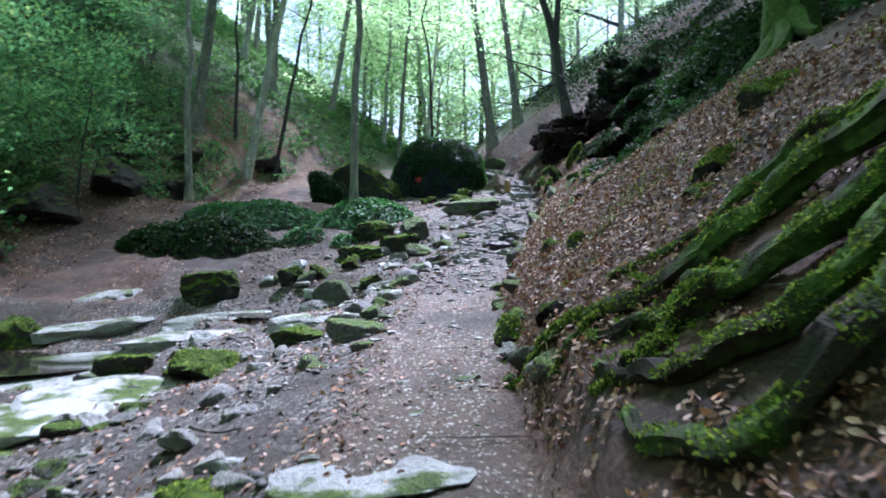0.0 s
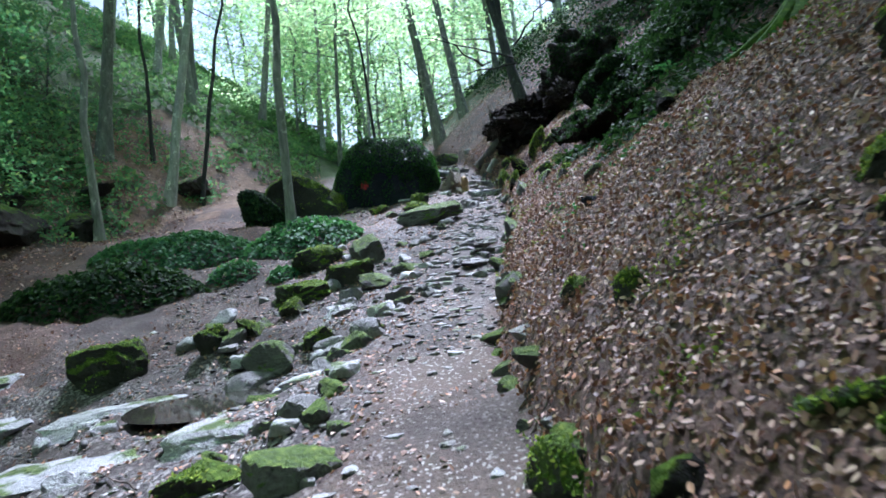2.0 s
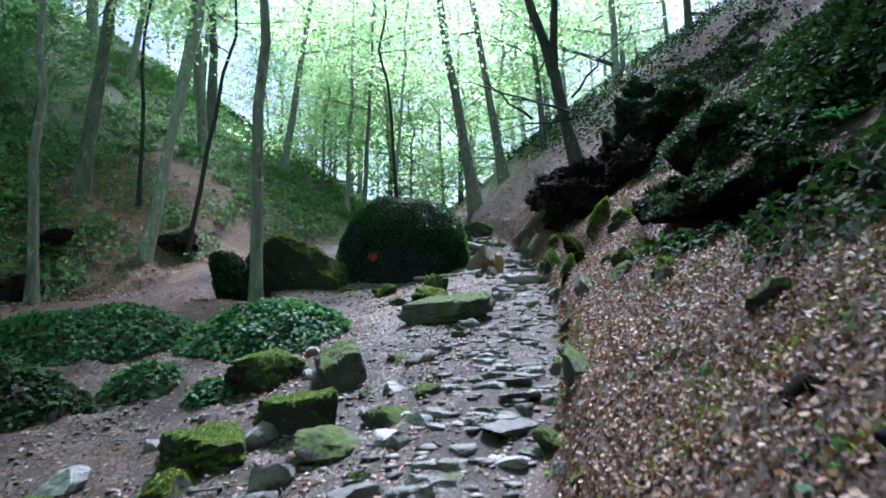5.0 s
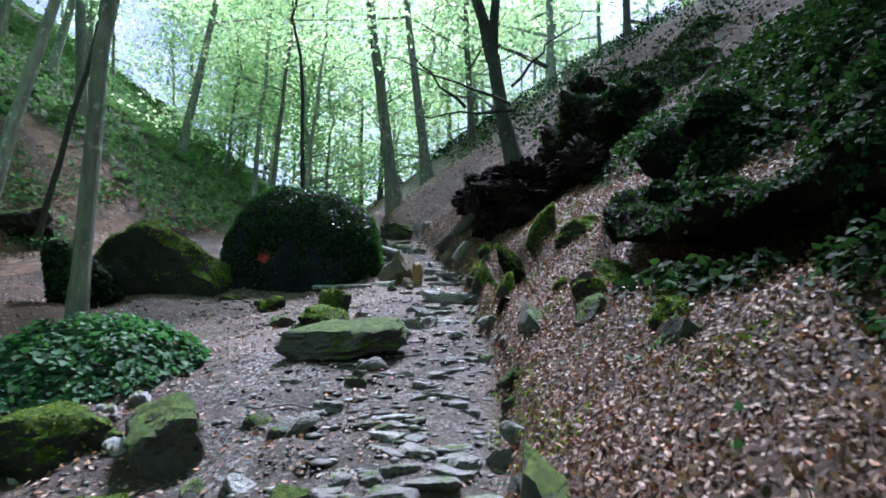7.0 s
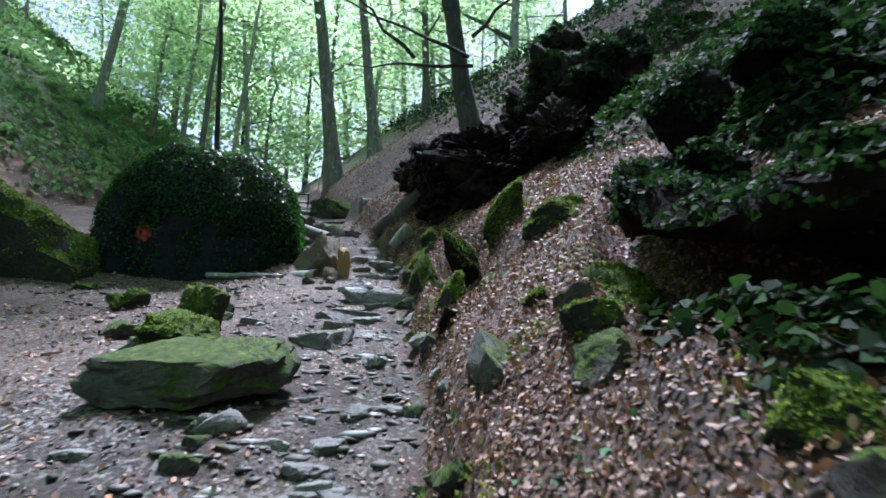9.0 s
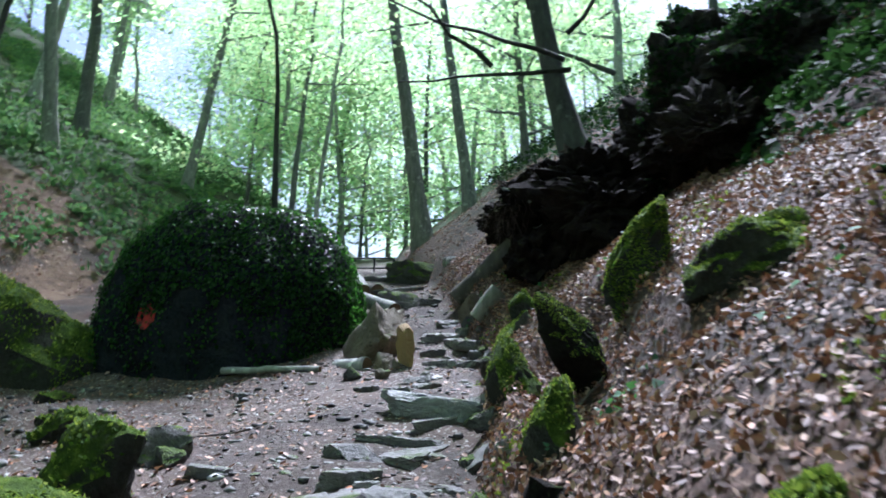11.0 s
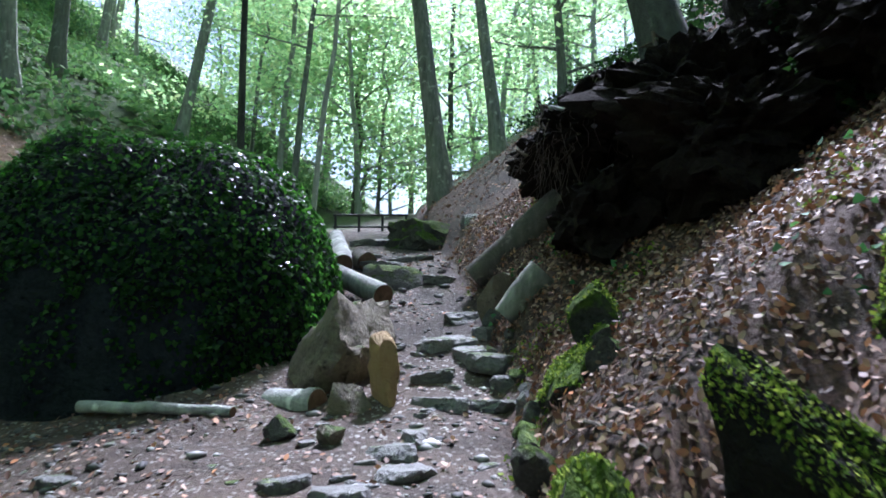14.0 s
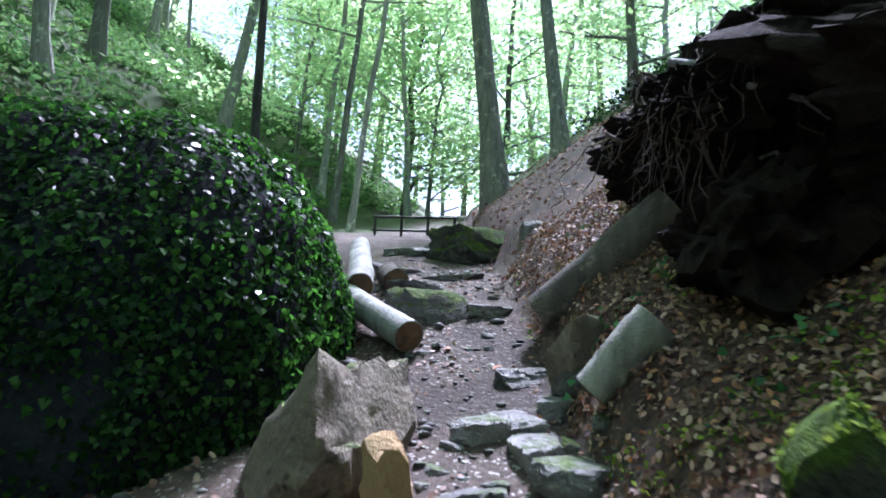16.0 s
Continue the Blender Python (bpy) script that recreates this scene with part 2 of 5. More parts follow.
M_SAPLING = leaf_mat("sapling_leaves", [(0.0, (0.018, 0.05, 0.022)), (0.6, (0.045, 0.11, 0.045)), (1.0, (0.1, 0.17, 0.05))],
                     [(0.0, (0.12, 0.3, 0.12)), (0.8, (0.22, 0.44, 0.16)), (1.0, (0.4, 0.52, 0.14))], 0.55, 0.65, 0.15)
M_CROWN = leaf_mat("beech_leaves", [(0.0, (0.05, 0.11, 0.025)), (0.6, (0.09, 0.17, 0.035)), (1.0, (0.17, 0.21, 0.05))],
                   [(0.0, (0.34, 0.56, 0.26)), (0.7, (0.54, 0.75, 0.38)), (1.0, (0.74, 0.82, 0.42))], 0.74, 0.5)
M_WATER = Mat("stream_water", 0.06, 0.6).color((0.02, 0.02, 0.014)).m
M_RED = Mat("faded_red_paint", 0.8, 0.3)
M_RED = M_RED.color(M_RED.mix(M_RED.step(M_RED.noise(11, 4), 0.42, 0.62), (0.42, 0.035, 0.03), (0.1, 0.03, 0.028))).m
M_IRON = Mat("dark_iron", 0.6, 0.4).color((0.02, 0.02, 0.02)).m


# ---- building helpers ----
def mesh_of(bm, material, smooth=True, name="mesh"):
    me = bpy.data.meshes.new(name)
    bm.to_mesh(me)
    bm.free()
    me.materials.append(material)
    if smooth:
        me.polygons.foreach_set("use_smooth", [True] * len(me.polygons))
        me.set_sharp_from_angle(angle=radians(28))
    return me


def part(name, bm, material, parent, label="", smooth=True):
    ob = new(name, mesh_of(bm, material, smooth, name) if isinstance(bm, bmesh.types.BMesh) else bm)
    if not isinstance(bm, bmesh.types.BMesh):
        ob.data.materials.append(material)
    ob.parent = parent
    return tagged(ob, label)


def thing(name, label, category, at=(0, 0, 0), group="", kind="", rz=0.0):
    ob = new(name)
    ob.empty_display_size = 0.1
    ob.matrix_basis = pose(*at, 0, 0, rz)
    return tagged(ob, label, category, group, kind)


def lone(name, bm, material, at, label, category, group="", kind="", rz=0.0, smooth=True, rx=0.0, ry=0.0):
    """A thing that is one mesh."""
    me = mesh_of(bm, material, smooth, name) if isinstance(bm, bmesh.types.BMesh) else bm
    if not me.materials:
        me.materials.append(material)
    ob = new(name, me)
    ob.matrix_basis = pose(*at, rx, ry, rz)
    return tagged(ob, label, category, group, kind)


def rock(seed, sx, sy, sz, sub=3, planes=11, rough=0.06, flat=0.0):
    """A broken, faceted stone of half sizes sx, sy, sz about its middle."""
    rnd = random.Random(seed)
    cuts = []
    for k in range(planes):
        n = Vector((rnd.gauss(0, 1), rnd.gauss(0, 1), rnd.gauss(0, 0.25 if flat else 0.75))).normalized()
        cuts.append((n, rnd.uniform(0.42, 0.78)))
    if flat:
        cuts += [(Vector((rnd.gauss(0, 0.1), rnd.gauss(0, 0.1), 1)).normalized(), flat), (Vector((0, 0, -1)), flat)]
    bm = bmesh.new()
    bmesh.ops.create_icosphere(bm, subdivisions=sub, radius=1.0)
    off = Vector((seed * 1.37 % 50, seed * 2.11 % 50, seed * 0.73 % 50))
    for v in bm.verts:
        d = (v.co.normalized() + 0.08 * noise.noise_vector(v.co * 2.5 + off)).normalized()
        r = 1.22
        for n, h in cuts:
            c = n.dot(d)
            if c > 0.01:
                r = min(r, h / c)
        r *= 1.22 + 1.5 * rough * noise.fractal(d * 2.2 + off, 0.8, 2.0, 5) + 0.7 * rough * noise.noise(d * 9 + off) + 0.35 * rough * noise.noise(d * 21 + off)
        v.co = Vector((d.x * r * sx, d.y * r * sy, d.z * r * sz))
    return bm


def tube(bm, pts, radii, sides=10, wobble=0.0, seed=0, cap=True):
    """A round limb along pts with the radii given, of changing thickness."""
    rings = []
    side = Vector((1, 0, 0))
    for i, (p, r) in enumerate(zip(pts, radii)):
        p = Vector(p)
        ahead = (Vector(pts[min(i + 1, len(pts) - 1)]) - Vector(pts[max(i - 1, 0)])).normalized()
        a = side - ahead * side.dot(ahead)
        if a.length < 1e-3:
            a = ahead.orthogonal()
        a.normalize()
        side = a
        b = ahead.cross(a)
        ring = []
        for k in range(sides):
            th = 2 * math.pi * k / sides
            rr = r * (1 + wobble * noise.noise(Vector((math.cos(th) * 1.4 + seed, math.sin(th) * 1.4, i * 0.45 + seed))))
            ring.append(bm.verts.new(p + (a * math.cos(th) + b * math.sin(th)) * rr))
        rings.append(ring)
    for r0, r1 in zip(rings, rings[1:]):
        for k in range(sides):
            bm.faces.new((r0[k], r0[(k + 1) % sides], r1[(k + 1) % sides], r1[k]))
    if cap:
        bm.faces.new(rings[0][::-1])
        bm.faces.new(rings[-1])
    return bm


def line(a, b, n, bend=0.0, seed=0):
    """n points from a to b, wandering by bend metres."""
    a, b = Vector(a), Vector(b)
    return [a.lerp(b, i / (n - 1)) + Vector((noise.noise(Vector((i * 0.6, seed, 0))), noise.noise(Vector((i * 0.6, seed, 7))), 0.5 * noise.noise(Vector((i * 0.6, seed, 3))))) * bend * min(1, 2 * i / n) for i in range(n)]


LEAF = {
    "oval": ([(0, 0, 0), (0.28, 0.4, 0.06), (0.2, 0.8, 0.03), (0, 1, 0), (-0.2, 0.8, 0.03), (-0.28, 0.4, 0.06)], [(0, 1, 2, 3), (0, 3, 4, 5)]),
    "ivy": ([(0, 0, 0), (0.5, 0.15, -0.05), (0.32, 0.55, 0.03), (0, 1, -0.06), (-0.32, 0.55, 0.03), (-0.5, 0.15, -0.05)], [(0, 1, 2, 3), (0, 3, 4, 5)]),
    "blade": ([(-0.32, 0.3, 0), (0, 0, 0.03), (0.32, 0.45, 0), (0, 1, -0.05)], [(0, 1, 2, 3)]),
}


def leaves(name, pos, nrm, size, shape="oval", tilt=0.4, rng=None, spin=None):
    """One mesh of leaves at pos (n, 3) that face along nrm (n, 3), of the sizes given."""
    rng = rng or np.random.default_rng(5)
    pos, nrm = np.asarray(pos, float), np.asarray(nrm, float)
    n = len(pos)
    nrm = nrm + rng.normal(0, tilt, (n, 3))
    nrm /= np.linalg.norm(nrm, axis=1)[:, None] + 1e-9
    ref = rng.normal(0, 1, (n, 3)) if spin is None else np.asarray(spin, float) + rng.normal(0, 0.25, (n, 3))
    v = ref - nrm * np.sum(ref * nrm, axis=1)[:, None]
    v /= np.linalg.norm(v, axis=1)[:, None] + 1e-9
    u = np.cross(v, nrm)
    pts, faces = LEAF[shape]
    pts = np.array(pts)
    size = np.broadcast_to(np.asarray(size, float), (n,))[:, None, None]
    bend = rng.uniform(-1.2, 2.5, (n, 1, 1))
    co = pos[:, None, :] + size * (pts[None, :, 0:1] * u[:, None, :] + pts[None, :, 1:2] * v[:, None, :] + bend * pts[None, :, 2:3] * nrm[:, None, :])
    k = len(pts)
    idx = (np.arange(n)[:, None, None] * k + np.array(faces)[None]).reshape(-1)
    me = bpy.data.meshes.new(name)
    me.vertices.add(n * k)
    me.vertices.foreach_set("co", co.reshape(-1))
    nf = n * len(faces)
    me.loops.add(len(idx))
    me.loops.foreach_set("vertex_index", idx)
    me.polygons.add(nf)
    me.polygons.foreach_set("loop_start", np.arange(nf) * 4)
    me.update(calc_edges=True)
    return me


# ---- the ground ----
# The rise below y = -12 is an unseen slope, added to block sky light.
PY = [-60, -42, -12, 0, 4.7, 8, 10.3, 12, 14, 16.2, 17, 19.7, 21.8, 23.8, 24.7, 28, 32.5, 40, 60, 90]
PZ = [20, 15, -1.9, -0.05, 0.74, 1.2, 1.55, 1.95, 2.4, 2.95, 3.15, 3.78, 4.18, 4.88, 5.25, 6.1, 7.0, 8.6, 12.5, 16.0]
PX = [0, 0, 0.3, 0.2, 0.15, 0.3, 0.65, 0.95, 1.4, 1.75, 1.85, 2.1, 2.3, 2.15, 2.0, 1.6, 1.0, 0.4, 0.0, 0.0]
LEFT_FOOT_Y = [-40, 0, 15, 22, 28, 33, 40, 60, 90]
LEFT_FOOT_X = [-9, -9, -9.3, -8.8, -7.0, -4.6, -3.4, -3, -3]
FALL_Y = [-40, 0, 8, 12, 15, 18, 22, 28, 90]
FALL = [0.16, 0.2, 0.2, 0.17, 0.08, 0.03, 0.09, 0.1, 0.02]


def soft(x):
    """A ramp with a rounded foot."""
    return 0.5 * (x + math.sqrt(x * x + 0.05)) if x > -3 else 0.0


def lie(x, y):
    """The height of the ground without its small relief."""
    px, pz = float(np.interp(y, PY, PX)), float(np.interp(y, PY, PZ))
    lf, fall = float(np.interp(y, LEFT_FOOT_Y, LEFT_FOOT_X)), float(np.interp(y, FALL_Y, FALL))
    z = pz
    d = x - px - 0.5
    if d > 0:
        lip = 0.28 * min(1.0, d / 0.22)
        z += lip + 0.72 * d - 0.012 * max(0.0, d - 9) ** 2 if d < 22 else lip + 0.72 * 22 - 0.012 * 169
    d = px - 0.5 - x
    if d > 0:
        z -= fall * min(d, 3.6)
    z += 0.74 * (soft(min(lf - x, 24.0)))
    return z


LOW_LEDGE = [(3.95, 20.0), (3.55, 19.5), (3.35, 19.0), (3.28, 18.5), (3.25, 18.0), (3.35, 17.6)]
LEDGE = [(4.75, 17.4), (4.35, 16.6), (3.95, 15.9), (3.7, 15.0), (3.75, 14.1), (3.85, 13.2), (4.05, 12.3), (4.3, 11.5)]
PITS = [(-1.85, 9.2, 0.95, 0.3), (-5.6, 8.4, 1.6, 0.25)]


def ground_z(x, y):
    z = lie(x, y)
    px = float(np.interp(y, PY, PX))
    on_path = math.exp(-((x - px) / 0.55) ** 2)
    far = min(1.0, max(0.0, abs(x - px) - 0.6) / 2.5)
    p = Vector((x, y, 0))
    z += (0.035 + (0.05 if x < px - 0.9 and y < 17 else 0)) * noise.noise(p * 2.6) + (0.03 + 0.12 * far) * noise.noise(p * 0.8 + Vector((9, 0, 0))) + 0.45 * far * noise.noise(p * 0.17)
    z += 0.02 * (1 - 0.5 * on_path) * noise.noise(p * 7.0)
    for row, deep in ((LEDGE, 0.45), (LOW_LEDGE, 0.38)):
        y1, y0 = row[0][1] + 0.1, row[-1][1] - 0.3
        if y0 < y < y1 and 2.4 < x < 5.2:
            u = x - float(np.interp(y, [q[1] for q in row[::-1]], [q[0] for q in row[::-1]]))
            if -0.6 < u < 0.3:
                z -= deep * min(1.0, (y - y0) / 0.4, (y1 - y) / 0.4) * math.sin(math.pi * (u + 0.6) / 0.9) ** 0.7
    for cx, cy, r, h in PITS:
        d = math.hypot(x - cx, y - cy) / r
        if d < 1.6:
            z -= h * max(0.0, 1 - (d / 1.6) ** 2)
    return z


def lines(parts):
    """Grid lines: (from, to, step) one after another."""
    out = []
    for a, b, s in parts:
        n = max(1, round((b - a) / s))
        out += [a + (b - a) * i / n for i in range(n)]
    return out + [parts[-1][1]]


def build_ground():
    xs = lines([(-900, -100, 160), (-100, -40, 12), (-40, -12, 1.6), (-12, -6, 0.35), (-6, 7, 0.13), (7, 14, 0.4), (14, 40, 1.8), (40, 100, 12), (100, 900, 160)])
    ys = lines([(-700, -60, 120), (-60, -8, 4), (-8, -1, 0.5), (-1, 28, 0.13), (28, 46, 0.5), (46, 110, 3), (110, 900, 150)])
    nx, ny = len(xs), len(ys)
    co, zone, bare = np.zeros((ny, nx, 3)), np.zeros((ny, nx, 4)), np.zeros((ny, nx, 4))
    for j, y in enumerate(ys):
        px = float(np.interp(y, PY, PX))
        lf = float(np.interp(y, LEFT_FOOT_Y, LEFT_FOOT_X))
        for i, x in enumerate(xs):
            co[j, i] = x, y, ground_z(x, y)
            e = 0.25 * noise.noise(Vector((x * 1.1, y * 1.1, 4)))
            d = x - px + e
            path = max(0.0, min(1.0, ((0.58 if d > 0 else 0.75) - abs(d)) / (0.2 if d > 0 else 0.35)))
            left = d < 0 and x > lf - 0.5
            gravel = max(0.0, min(1.0, (-d - 0.4) / 0.6)) if left else 0.0
            if 8.5 < y < 19 and -0.8 < d < 0.4:
                gravel = max(gravel, 0.55)
            if y > 17 and left and x > -3.5:
                path, gravel = max(path, 0.75), gravel * 0.35
            if y > 11 and left and y < 17:
                gravel *= 1 - 0.5 * max(0.0, min(1.0, (-d - 1.6) / 1.2))
            if left and x < -5.5:
                gravel *= 0.55
            green = max(0.0, min(1.0, (lf - 0.6 - x) / 1.5))
            if y > 30:
                green = max(green, min(1.0, (y - 30) / 8) * (0.5 if abs(d) < 1.2 else 1.0))
            if ((x + 8.5) / 3.0) ** 2 + ((y - 28) / 4.6) ** 2 < 1 + 2 * e:
                green, gravel, bare[j, i, 0] = 0.0, 0.0, 1.0
            if left and y > 17 and x < -2.5:
                gravel *= 0.25
            if x > px + 9:
                green = max(green, min(0.6, (x - px - 9) / 8))
            zone[j, i] = path, gravel * (1 - green), green, 1
    me = bpy.data.meshes.new("ground")
    me.vertices.add(nx * ny)
    me.vertices.foreach_set("co", co.reshape(-1))
    a = (np.arange(ny - 1)[:, None] * nx + np.arange(nx - 1)[None]).reshape(-1)
    quads = np.stack([a, a + 1, a + nx + 1, a + nx], 1).reshape(-1)
    me.loops.add(len(quads))
    me.loops.foreach_set("vertex_index", quads)
    me.polygons.add(len(a))
    me.polygons.foreach_set("loop_start", np.arange(len(a)) * 4)
    me.polygons.foreach_set("use_smooth", np.ones(len(a), bool))
    me.update(calc_edges=True)
    at = me.attributes.new("zone", "FLOAT_COLOR", "POINT")
    at.data.foreach_set("color", zone.reshape(-1))
    at = me.attributes.new("bare", "FLOAT_COLOR", "POINT")
    at.data.foreach_set("color", bare.reshape(-1))
    me.materials.append(M_GROUND)
    return tagged(new("ground", me), "forest floor of trodden earth, gravel and brown leaf litter", "ground", kind="structure")


build_ground()


def slope(x, y):
    e = 0.05
    return Vector((ground_z(x - e, y) - ground_z(x + e, y), ground_z(x, y - e) - ground_z(x, y + e), 2 * e)).normalized()


# ---- the ivy-covered boulder and the rocks beside it ----
def on_mesh(me, m, count, rng, keep):
    """Points and normals spread over a mesh's faces, where keep(point, normal) holds."""
    me.calc_loop_triangles()
    co = np.array([m @ v.co for v in me.vertices])
    tri = np.array([t.vertices for t in me.loop_triangles])
    a, b, c = co[tri[:, 0]], co[tri[:, 1]], co[tri[:, 2]]
    nr = np.cross(b - a, c - a)
    area = np.linalg.norm(nr, axis=1)
    pick = rng.choice(len(tri), count, p=area / area.sum())
    u, v = rng.random((2, count))
    f = u + v > 1
    u[f], v[f] = 1 - u[f], 1 - v[f]
    p = a[pick] + u[:, None] * (b - a)[pick] + v[:, None] * (c - a)[pick]
    n = nr[pick] / area[pick][:, None]
    ok = np.array([keep(Vector(q), Vector(w)) for q, w in zip(p, n)])
    return p[ok], n[ok]


def ivy_on(ob, count, size, keep, name="ivy_leaves", mat=None, seed=3, tilt=0.45, lift=0.02):
    rng = np.random.default_rng(seed)
    p, n = on_mesh(ob.data, Matrix.Identity(4), count, rng, keep)
    down = np.tile((0.0, 0.0, -1.0), (len(p), 1))
    me = leaves(name, p + n * (lift + rng.random((len(p), 1)) * 0.05), n, rng.uniform(0.6, 1.25, len(p)) * size, "ivy", tilt, rng, down)
    leaf = part(name, me, mat or M_IVY, ob.parent or ob, "glossy dark green ivy leaves")
    return tagged(leaf, kind="stuff")


def big_boulder():
    t = thing("boulder", "huge dark boulder overgrown with glossy green ivy, standing beside the path", "boulder", (-0.48, 23.6, 3.95))
    bm = bmesh.new()
    bmesh.ops.create_icosphere(bm, subdivisions=5, radius=1.0)
    for v in bm.verts:
        d = v.co.normalized()
        # a domed block: squared sides, rounded crown
        q = (abs(d.x) ** 2.5 + abs(d.y) ** 2.6 + abs(d.z) ** 2.7) ** (-1 / 2.6)
        r = q * (1 + 0.05 * noise.fractal(d * 1.6 + Vector((3, 1, 5)), 1.0, 2.0, 4) + 0.03 * noise.noise(d * 5) + 0.022 * noise.noise(d * 12) + 0.012 * noise.noise(d * 27))
        p = Vector((d.x * r * (1.86 if d.x < 0 else 1.7), d.y * r * 1.55, d.z * r * 2.5))
        p.x += p.z * (0.07 if p.x < 0 else 0.06)
        if p.y < 0:
            p.y += 0.06 * p.z
        if p.z < -0.4:
            p.z = -0.4 + 0.15 * (p.z + 0.4)
        v.co = p
    body = part("rock_body", bm, M_DARK, t, "weathered rock with pale stains, near black to carry shade")
    ivy_on(body, 52000, 0.045, lambda p, n: p.z > 1.0 + 0.45 * noise.noise(p * 1.3) + 0.35 * noise.noise(p * 3.1) - 0.9 * (p.x > 1.0) + 0.4 * (p.x < -1.0 and p.y < 0))
    ivy_on(body, 15000, 0.045, lambda p, n: 0.12 < p.z < 1.4 and noise.noise(Vector((p.x * 2.6, p.y * 2.6, p.z * 0.9)) + Vector((4, 0, 0))) > (0.1 if p.z < 0.5 else -0.25), "hanging_ivy", None, 8)
    bm = bmesh.new()
    rnd = random.Random(4)
    ring = []
    for i in range(14):
        a = 2 * math.pi * i / 14
        ring.append(bm.verts.new(Vector((math.cos(a) * 0.14 * rnd.uniform(0.75, 1.2), 0, math.sin(a) * 0.15 * rnd.uniform(0.75, 1.2)))))
    bm.faces.new(ring)
    bmesh.ops.translate(bm, verts=bm.verts, vec=(-0.66, 0, 0.86))
    body.data.update()
    for v in bm.verts:
        hit, place, nor, _ = body.ray_cast(Vector((v.co.x, -4, v.co.z)), Vector((0, 1, 0)))
        v.co = place + nor * 0.006 if hit else Vector((v.co.x, -1.4, v.co.z))
    part("painted_mark", bm, M_RED, t, "faded red paint patch on the rock")
    return t


big_boulder()


def moss_on(ob, count, size, seed=2, least=0.25):
    """Tufts of moss on the upper faces of a stone."""
    rng = np.random.default_rng(seed)
    p, n = on_mesh(ob.data, Matrix.Identity(4), count, rng, lambda q, w: w.z > least and noise.noise(q * 6) > -0.3)
    me = leaves("moss", p, n, rng.uniform(0.6, 1.4, len(p)) * size, "blade", 0.8, rng)
    return tagged(part("moss", me, M_MOSSLEAF, ob, "shaggy bright green moss"), kind="stuff")


def mossy_block(at, half, seed, label, mat=None, rz=0.0, rx=0.0, ry=0.0, sub=4, name="boulder", flat=0.0, planes=12, group="", category="boulder"):
    return lone(name, rock(seed, *half, sub=sub, planes=planes, flat=flat, rough=0.1 if max(half) > 0.35 else 0.07), mat or M_MOSSY, at, label, category, group, "", rz, True, rx, ry)


def settled(x, y, sink=0.0):
    return (x, y, ground_z(x, y) + sink)


slanted = mossy_block((-3.4, 22.4, 4.65), (1.2, 1.0, 1.0), 21, "large slanted boulder thick with yellow-green moss", M_MOSSBED, rz=14, ry=27, flat=0.62)
moss_on(slanted, 15000, 0.04, 2, 0.1)
ivy_rock = thing("boulder", "low boulder wrapped in dark ivy beside a tree", "boulder", (-4.05, 20.9, 4.1))
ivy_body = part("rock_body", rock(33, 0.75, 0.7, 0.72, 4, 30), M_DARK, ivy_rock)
ivy_on(ivy_body, 5200, 0.07, lambda p, n: p.z > -0.5, mat=M_SHRUB, seed=11)
# rocks at the boulder's foot
mossy_block((1.52, 22.3, 4.4), (0.36, 0.44, 0.52), 41, "big angular tan and grey rock leaning on the boulder", M_TAN, rz=15, ry=14, planes=13, name="rock", category="rock")
mossy_block((1.94, 21.9, 4.36), (0.115, 0.1, 0.21), 43, "upright ochre-yellow broken stone beside the path", M_OCHRE, rz=30, ry=-6, sub=3, name="rock", category="rock", planes=7)
mossy_block(settled(1.68, 21.78, 0.06), (0.15, 0.12, 0.11), 44, "angular tan stone beside a cut log", M_TAN, 40, sub=3, name="rock", category="rock")
mossy_block(settled(1.72, 21.2, 0.03), (0.09, 0.08, 0.06), 45, "small tan stone on the path's edge", M_TAN, 10, sub=3, name="rock", category="rock")
mossy_block(settled(1.4, 21.42, 0.02), (0.12, 0.1, 0.07), 46, "small green-stained stone under a log", M_HALF, 10, sub=3, name="rock", category="rock")


def log(a, b, r, label, mat, seed=0, r2=None, name="log", bend=0.03, ends=True):
    a, b = Vector(a), Vector(b)
    t = thing(name, label, "log", tuple(a))
    n = 9
    pts = [p - a for p in line(a, b, n, bend, seed)]
    rad = [r + ((r2 or r) - r) * i / (n - 1) for i in range(n)]
    part("bark", tube(bmesh.new(), pts, rad, 18, 0.08, seed), mat, t)
    if ends:
        for p, q, rr in ((pts[0], pts[1], rad[0]), (pts[-1], pts[-2], rad[-1])):
            out = (p - q).normalized() * 0.004
            part("cut_face", tube(bmesh.new(), [p, p + out], [rr * 0.93, rr * 0.9], 18), M_CUT, t, "sawn wood end")
    return t


log((1.13, 22.1, 4.18), (1.5, 21.88, 4.2), 0.105, "short sawn beech log lying at the boulder's foot", M_LOG, 1)
log((-0.15, 22.02, ground_z(-0.15, 22.02) + 0.07), (0.98, 21.72, ground_z(0.98, 21.72) + 0.04), 0.042, "pale fallen branch lying at the boulder's foot", M_LOG, 2, 0.035, "branch", 0.09)
log((0.7, 24.95, 5.5), (1.7, 23.8, 5.02), 0.1, "smooth grey felled log with a sawn end", M_LOG, 3, 0.115)
log((0.85, 25.9, 5.9), (1.2, 24.5, 5.4), 0.1, "pale felled log lying on others", M_LOG, 4, 0.11)
log((1.15, 25.9, 5.62), (1.34, 25.3, 5.5), 0.12, "sawn brown log end among the stones", M_DARKLOG, 5)
log((2.6, 24.1, 5.2), (3.5, 23.95, 5.95), 0.15, "weathered fallen trunk jutting from the root mass", M_DARKLOG, 6, 0.2)
